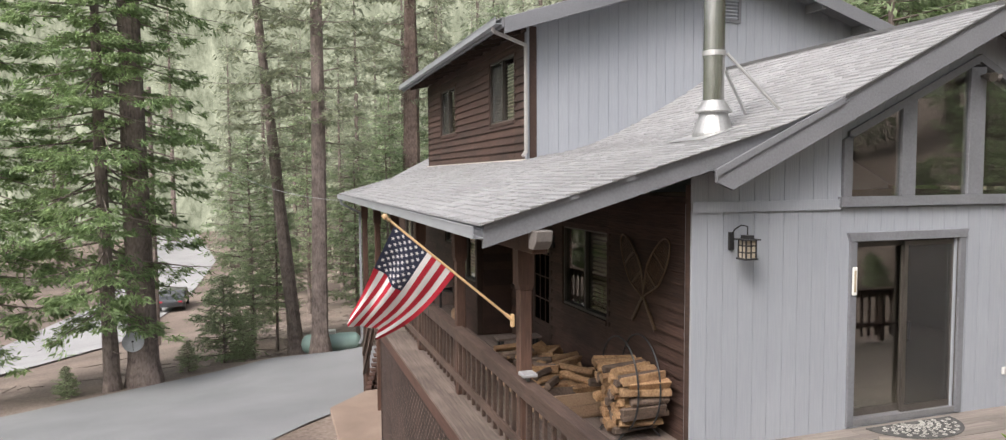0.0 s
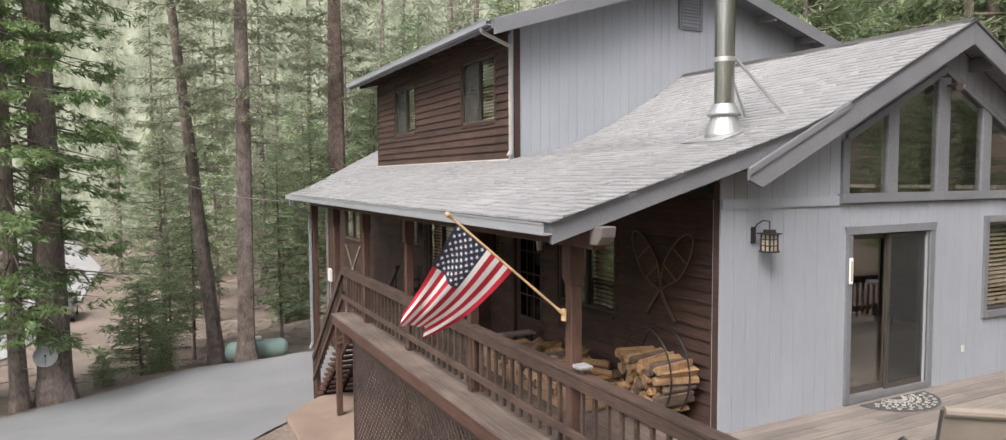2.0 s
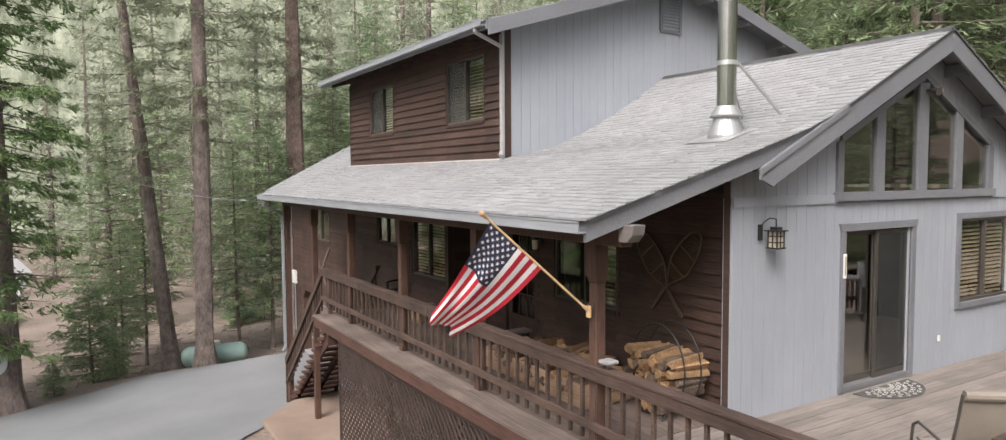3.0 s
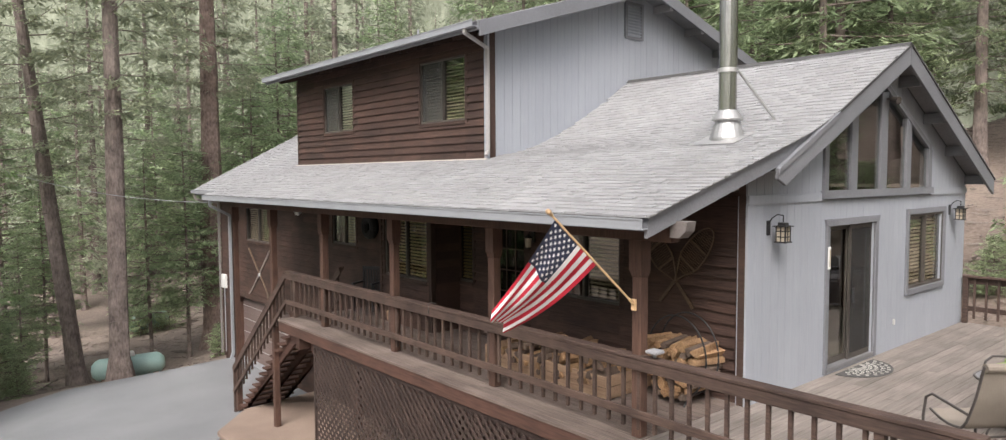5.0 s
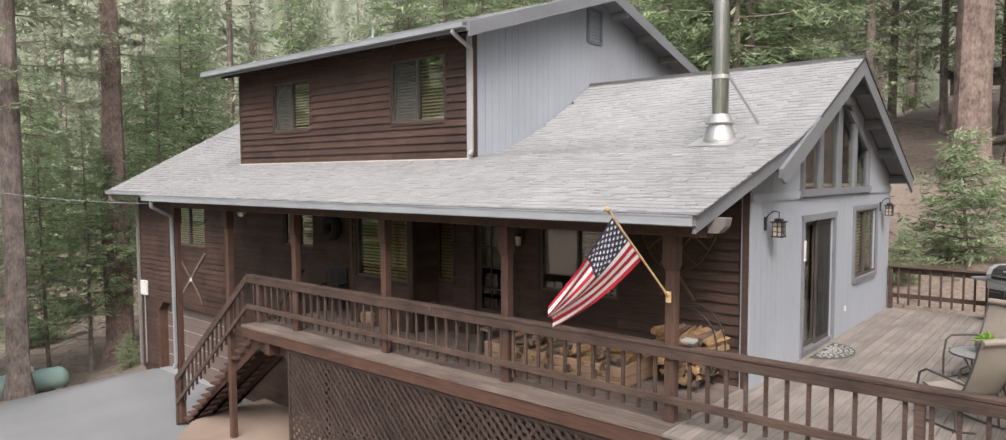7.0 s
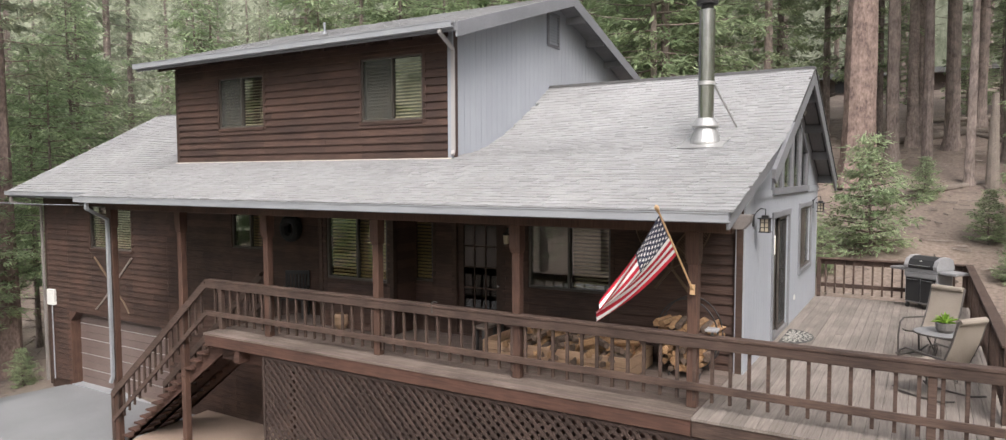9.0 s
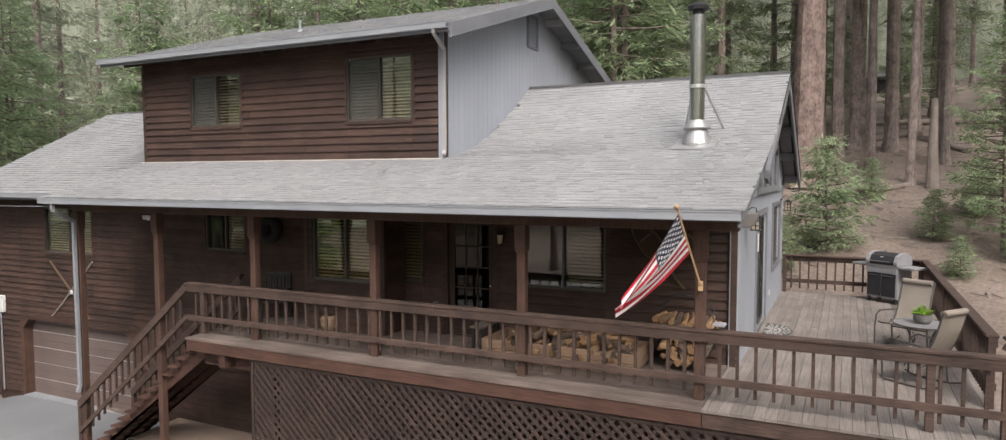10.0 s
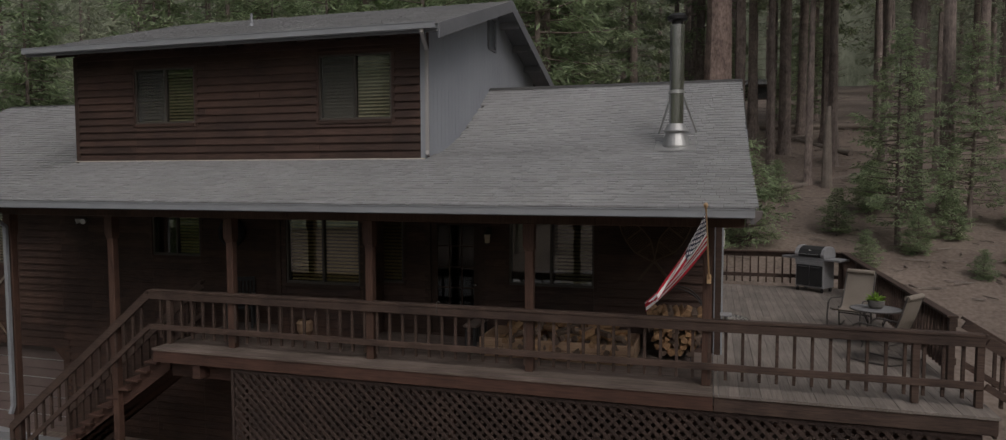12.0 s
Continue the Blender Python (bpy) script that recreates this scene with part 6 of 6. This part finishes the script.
tree("young", 17.5, 1.0, 40, 1.0)
tree("sapling", 16.8, 5.6, 10, 1.15)
tree("young", 19.6, -1.6, 160, 0.95)
tree("sapling", 17.8, -0.6, 240, 0.5)
tree("pine2", 26.0, 4.3, 20, 0.75)
tree("pine2", 24.0, 3.0, 190, 0.6)
tree("pine", 29.5, 3.4, 120, 0.85)
tree("pine2", 27.5, 5.6, 80, 1.0)
tree("pine", 21.5, -0.3, 300, 0.85)
tree("pine2", 20.6, -1.2, 33, 0.9)
tree("pine", 31.0, 1.2, 77, 1.1)
for x, y, s, a in ((33.5, -1.5, 0.8, 15), (35.2, 4.6, 0.95, 75), (37.0, 0.4, 0.7, 140), (38.8, 7.0, 0.9, 210), (40.5, -3.4, 1.0, 260), (42.0, 3.0, 0.75, 310), (44.5, 8.5, 1.0, 50), (33.0, 8.8, 0.7, 100)):
    tree("pine2", x, y, a, s)
for x, y, s, a in ((36.2, 2.6, 0.75, 30), (40.0, 1.0, 0.9, 120), (43.0, 6.0, 1.0, 200)):
    tree("young", x, y, a, s)
tree("fir", 27.0, 10.5, 10, 0.95)
tree("fir", 23.0, 14.0, 110, 1.0)
for x, y, s, a in ((0.1, 35.4, 0.75, 10), (-0.9, 33.6, 0.55, 250), (10.5, 43.5, 1.2, 310), (2.4, 51, 1.4, 40), (17.5, 37, 1.25, 95), (8.0, 50, 1.4, 15)):
    tree("thin", x, y, a, s)
rng = random.Random(21)
placed_trees = []
tries = 0
while len(placed_trees) < 115 and tries < 9000:
    tries += 1
    head, dist = radians(rng.uniform(-24, 116)), rng.uniform(30, 105) ** 1.0
    x, y = dist * math.sin(head) - 3, dist * math.cos(head) + 2
    if -10 < x < 15.5 and y < 33.5:
        continue
    if x < -4 and 20 < y < 200 and -25 < x + (0 if y > 60 else (60 - y) * 0.25) < -5.5:
        continue
    if x > 12 and y < 11 and x < 32 and rng.random() < 0.9:
        continue
    if head < radians(28) and dist < 80 and rng.random() < 0.78:
        continue
    if x < 17 and y < 50:
        continue
    if any((x - a) ** 2 + (y - b) ** 2 < 4.8 ** 2 for a, b in placed_trees):
        continue
    placed_trees.append((x, y))
    near = dist < 46
    east = x > 16 and y < 12
    kind = rng.choice(("fir", "fir2", "cedar", "pine", "fir2") if near else ("farfir", "farpine", "farcedar", "farfir"))
    if east:
        kind = rng.choice(("pine2", "pine", "pine2", "fir") if near else ("farpine", "farpine", "farfir"))
    tree(kind, x, y, rng.uniform(0, 360), rng.uniform(0.75, 1.2))

# open-boughed firs filling the slope behind the house and the wood beyond the driveway
rng2 = random.Random(404)
fill = []
while len(fill) < 20:
    x, y = rng2.uniform(17, 36), rng2.uniform(13, 36)
    if all((x - a) ** 2 + (y - b) ** 2 > 9 for a, b in fill):
        fill.append((x, y))
        tree("thin", x, y, rng2.uniform(0, 360), rng2.uniform(1.35, 1.9))
fill = []
while len(fill) < 16:
    head, dist = radians(rng2.uniform(-9, 36)), rng2.uniform(58, 95)
    x, y = dist * math.sin(head) - 3, dist * math.cos(head) + 2
    if x < -4.5 or any((x - a) ** 2 + (y - b) ** 2 < 9 for a, b in fill):
        continue
    fill.append((x, y))
    tree(rng2.choice(("thin", "farfir", "farcedar")), x, y, rng2.uniform(0, 360), rng2.uniform(1.0, 1.5))
for x, y, a, z in ((11.4, 38.5, 15, 1.45), (13.6, 41.5, 100, 1.6), (16.0, 36.0, 300, 1.5)):
    tree("thin", x, y, a, z)
for x, y, a, z in ((27.0, 1.6, 15, 0.8), (30.2, 4.9, 65, 0.9), (32.5, 6.4, 125, 0.75), (34.0, 2.2, 185, 0.95), (28.6, -0.8, 245, 0.7), (24.6, -2.0, 305, 0.85), (36.0, -2.6, 20, 0.9)):
    tree("pine2", x, y, a, z)

# trees deep in the forest, their needle colour paled to stand for haze
deep = 0
while deep < 34:
    head, dist = radians(rng.uniform(-26, 75)), rng.uniform(62, 135)
    x, y = dist * math.sin(head) - 3, dist * math.cos(head) + 2
    if -26 < x < -4 and y < 130 and rng.random() < 0.85:
        continue
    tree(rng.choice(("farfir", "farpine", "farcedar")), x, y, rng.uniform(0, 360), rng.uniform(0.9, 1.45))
    deep += 1

# unseen forest behind the camera, closing the place and darkening the window reflections
for k in range(39):
    head = radians(120 + 212 * (k + rng.random()) / 39)
    dist = rng.uniform(24, 46) if head < radians(205) else rng.uniform(44, 66)
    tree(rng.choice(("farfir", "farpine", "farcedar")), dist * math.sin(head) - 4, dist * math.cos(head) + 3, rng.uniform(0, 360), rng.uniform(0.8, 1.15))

# nearer unseen trees, added for dark reflections and less skylight on the house
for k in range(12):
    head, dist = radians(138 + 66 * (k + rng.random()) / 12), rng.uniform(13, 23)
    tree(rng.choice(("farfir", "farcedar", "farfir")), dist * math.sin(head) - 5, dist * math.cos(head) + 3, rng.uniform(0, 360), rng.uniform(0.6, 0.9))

# far wooded slope: glows by itself, distance haze put into its colour
bm_ = bpy.data.materials.new("glowing_hazy_slope")
bm_.use_nodes = True
n, l = bm_.node_tree.nodes, bm_.node_tree.links
geo = n.new("ShaderNodeNewGeometry")
mp = n.new("ShaderNodeMapping")
mp.inputs["Scale"].default_value = (1, 1, 0.45)
l.new(geo.outputs["Position"], mp.inputs["Vector"])
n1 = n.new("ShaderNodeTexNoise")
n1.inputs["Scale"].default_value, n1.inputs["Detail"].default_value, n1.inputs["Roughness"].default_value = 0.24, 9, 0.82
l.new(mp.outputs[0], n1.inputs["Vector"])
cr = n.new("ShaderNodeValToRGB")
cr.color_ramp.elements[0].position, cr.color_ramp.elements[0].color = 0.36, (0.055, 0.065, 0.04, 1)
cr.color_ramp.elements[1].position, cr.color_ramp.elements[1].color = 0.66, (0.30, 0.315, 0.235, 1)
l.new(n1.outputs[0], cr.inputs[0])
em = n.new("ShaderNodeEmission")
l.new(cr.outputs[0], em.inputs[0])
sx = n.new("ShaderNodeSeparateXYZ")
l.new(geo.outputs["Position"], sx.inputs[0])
# stand-in for thinner haze: the glow weakens towards the uphill side
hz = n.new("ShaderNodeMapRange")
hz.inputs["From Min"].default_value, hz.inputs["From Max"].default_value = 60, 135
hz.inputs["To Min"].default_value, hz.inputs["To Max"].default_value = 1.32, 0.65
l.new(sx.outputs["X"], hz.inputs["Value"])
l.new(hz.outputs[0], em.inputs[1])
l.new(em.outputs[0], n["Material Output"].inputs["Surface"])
M["far"] = bm_


def far_slope(u, w):
    a = radians(-40 + 360 * u)
    ridge = 42 + 9 * noise.noise(Vector((u * 9, 0, 5))) + 5 * noise.noise(Vector((u * 45, 0, 2))) + 3 * noise.noise(Vector((u * 160, 0, 2))) + 14 * math.sin(math.pi * u) ** 2
    return (150 * math.sin(a), 150 * math.cos(a), -12 + (ridge + 12) * w)


tagged(part("backdrop", Geo().sheet(far_slope, 500, 6), "far"), "self-lit backdrop of a hazy pale green wooded hillside behind the trees", "backdrop", kind="structure")

# twigs, cones and small green tufts on the forest floor
rng = random.Random(77)
v, f = [], []
for k in range(2600):
    if rng.random() < 0.6:
        x, y = rng.uniform(13.3, 40), rng.uniform(-6, 16)
    else:
        x, y = rng.uniform(-12, 14), rng.uniform(30.8, 52)
    if x < -4 and y > 33:
        continue
    z = ground_z(x, y) + 0.03 + noise.noise(Vector((x * 0.22, y * 0.22, 0))) * 0.22 + noise.noise(Vector((x * 0.9, y * 0.9, 3))) * 0.06
    a, L, w = rng.uniform(0, 3.14), rng.uniform(0.15, 0.9), rng.uniform(0.012, 0.03)
    dx, dy = math.cos(a) * L / 2, math.sin(a) * L / 2
    nx, ny = -math.sin(a) * w, math.cos(a) * w
    i = len(v)
    v += [(x - dx - nx, y - dy - ny, z), (x - dx + nx, y - dy + ny, z), (x + dx + nx * 0.5, y + dy + ny * 0.5, z + 0.02), (x + dx - nx * 0.5, y + dy - ny * 0.5, z + 0.02), (x - dx, y - dy, z + w * 1.6), (x + dx, y + dy, z + w * 1.2 + 0.02)]
    f += [(i, i + 4, i + 5, i + 3), (i + 1, i + 2, i + 5, i + 4), (i, i + 1, i + 4), (i + 2, i + 3, i + 5)]
me = bpy.data.meshes.new("forest_litter")
me.from_pydata(v, [], f)
me.materials.append(M["twig"])
tagged(new("forest_litter", me), "scattered grey twigs and sticks on the forest floor", "litter", kind="stuff")
for x, y, s, a in ((15.6, -1.6, 0.22, 80), (18.6, -3.0, 0.4, 10), (22.8, 0.8, 0.45, 60), (15.4, 6.9, 0.45, 130), (-3.2, 29.6, 0.4, 30), (-1.2, 31.3, 0.5, 70), (5.8, 31.6, 0.45, 20), (5.7, 44.4, 0.9, 45), (7.3, 44.8, 0.8, 145),
                   (15.4, 2.3, 0.38, 15), (16.6, 0.7, 0.45, 95), (14.7, -0.5, 0.3, 175), (18.4, 2.7, 0.5, 255), (20.6, 1.2, 0.6, 335), (19.2, -3.4, 0.7, 60), (22.4, 4.4, 0.5, 200)):
    tree("sapling", x, y, a, s)

# satellite dish on the big trunk
dish = thing("satellite_dish", (-4.6, 27.4, -0.2), "round pale grey satellite dish fixed to a trunk", "dish")
d0 = Vector((-4.66, 26.95, -0.05))
dm = Matrix.Translation(d0) @ Vector((0.12, -1, 0.25)).to_track_quat("Z", "Y").to_matrix().to_4x4()
g = Geo().lathe([(0.0, 0.0), (0.2, 0.02), (0.34, 0.07), (0.345, 0.075), (0.34, 0.06), (0.2, 0.005), (0.0, -0.015)], 24)
g.v = [dm @ p for p in g.v]
part("reflector", g, "gutter", dish, smooth=True)
part("feed_arm", Geo().tube([dm @ Vector((0, -0.3, 0.05)), dm @ Vector((0, -0.1, 0.35)), dm @ Vector((0, 0, 0.36))], 0.012, 6), "alu", dish)
part("feed_horn", Geo().tube([dm @ Vector((0, 0, 0.3)), dm @ Vector((0, 0, 0.4))], 0.035, 8), "black", dish)
part("bracket", Geo().tube([d0, d0 + Vector((0.05, 0.75, -0.1))], 0.025, 6), "alu", dish)

# fallen logs and a snag on the hillside
for (x0, y0), (x1, y1), r in (((22, 6.0), (25.5, 0.5), 0.14), ((30, 7.5), (32.5, 2.0), 0.2), ((29, 0.5), (33, 3.2), 0.16), ((35, -3), (36, 5), 0.18)):
    lg = thing("fallen_log", (x0, y0, ground_z(x0, y0)), "grey weathered fallen log on the forest floor", "log", "fallen logs")
    part("stem", Geo().tube([(x0, y0, ground_z(x0, y0) + r * 0.8), ((x0 + x1) / 2, (y0 + y1) / 2, ground_z((x0 + x1) / 2, (y0 + y1) / 2) + r * 0.8), (x1, y1, ground_z(x1, y1) + r * 0.8)], r, 10, r * 0.6), "deadlog", lg)
sn = thing("dead_snag", (23.6, 2.3, ground_z(23.6, 2.3)), "broken grey dead trunk standing on the slope", "stump")
part("stem", Geo().tube([(23.6, 2.3, ground_z(23.6, 2.3) - 0.2), (23.6, 2.32, ground_z(23.6, 2.3) + 1.6), (23.62, 2.3, ground_z(23.6, 2.3) + 3.4)], 0.24, 10, 0.1), "deadlog", sn)
cb = thing("far_cabin", (72, 8, ground_z(72, 8)), "dark brown cabin far up the wooded slope", "house")
cz = ground_z(72, 6)
part("wall", Geo().box(70, 76, 0, 14, cz - 2.5, cz + 1.2), "cabin", cb)
part("roof", Geo().prism([(69, -1, cz + 1.2), (77, -1, cz + 1.2), (73, -1, cz + 2.2)], (0, 16, 0)), "felt", cb)
for y in (1.5, 4.5, 8.0, 11.0):
    part("window", Geo().box(69.95, 70.02, y, y + 1.2, cz - 0.1, cz + 1.0), "black", cb)

# ---------------------------------------------------------------- shingles
def shingle_points(fn, s0, s1, y0, y1, th=0.02):
    """A thin wedge on a roof plane: fn(s, h) gives x and z for the way s down the slope and the height h above it."""
    pr = [fn(s0 - 0.03, 0.003), fn(s1, 0.002), fn(s1, th), fn(s0 - 0.03, 0.006)]
    return [(x, y0, z) for x, z in pr] + [(x, y1, z) for x, z in pr]


FACES = [(0, 3, 2, 1), (4, 5, 6, 7), (0, 1, 5, 4), (1, 2, 6, 5), (2, 3, 7, 6), (3, 0, 4, 7)]


def shingle_plane(parent, xt, zt, xb, zb, y0, y1, skip=None, single=None, seed=0, curved=False):
    """Courses of tabs from the top edge to the bottom edge; curved follows the eased front slope."""
    d = Vector((xb - xt, 0, zb - zt))
    L = d.length
    d.normalize()
    n = Vector((-d.z, 0, d.x))
    if n.z < 0:
        n = -n
    fn = lambda s, h: (xt + d.x * s + n.x * h, zt + d.z * s + n.z * h)
    if curved:
        fn = lambda s, h: (xt + d.x * s, front_z(xt + d.x * s) + h * 1.1)
    dip = sag if curved else lambda x, y: 0.0
    r = random.Random(seed)
    rows = round(L / 0.132)
    vs, fs = [], []
    for i in range(rows):
        s0, s1 = L * i / rows, L * (i + 1) / rows + (0.02 if i == rows - 1 else 0)
        y = y0 - r.uniform(0, 0.2)
        while y < y1:
            w = r.choice((0.10, 0.14, 0.19, 0.26))
            a, b = max(y, y0), min(y + w - 0.006, y1)
            y += w
            xm = xt + d.x * (s0 + s1) / 2
            if b - a < 0.03 or (skip and skip(xm, (a + b) / 2)):
                continue
            pts = shingle_points(fn, s0, s1 + r.choice((0, 0, 0.008)), a, b, r.choice((0.018, 0.024, 0.030)))
            if curved:
                pts = [(px, py, pz - dip(px, (a + b) / 2)) for px, py, pz in pts]
            if single and single(xm, (a + b) / 2):
                me = bpy.data.meshes.new("shingle")
                me.from_pydata(pts, [], FACES)
                me.materials.append(M["shingle"])
                part("shingle", me, "shingle", parent)
            else:
                k = len(vs)
                vs += pts
                fs += [tuple(k + q for q in f) for f in FACES if f != (0, 1, 5, 4)]
    me = bpy.data.meshes.new("shingle_field")
    me.from_pydata(vs, [], fs)
    me.materials.append(M["shingle_many"])
    part("shingle_field", me, "shingle_many", parent, kind="stuff")


in_dormer = lambda x, y: x > WX + 0.02 and DS + 0.02 < y < DN - 0.02
shingle_plane(roof, RX, RZ, EAVE - 0.05, porch_z(EAVE - 0.05), ES - 0.1, EN + 0.02, in_dormer, lambda x, y: y < 8.1 and x < 4.4, 2, True)
shingle_plane(roof, RX, RZ, 3.68, north_z(3.68), EN + 0.02, 27.42, in_dormer, None, 3)
shingle_plane(roof, RX, RZ, 13.0, main_z(13.0), ES - 0.115, 9.0, None, None, 4)
shingle_plane(uroof, UX, UZ, 3.8, upper_z(3.8), 11.56, 21.07, None, None, 5)
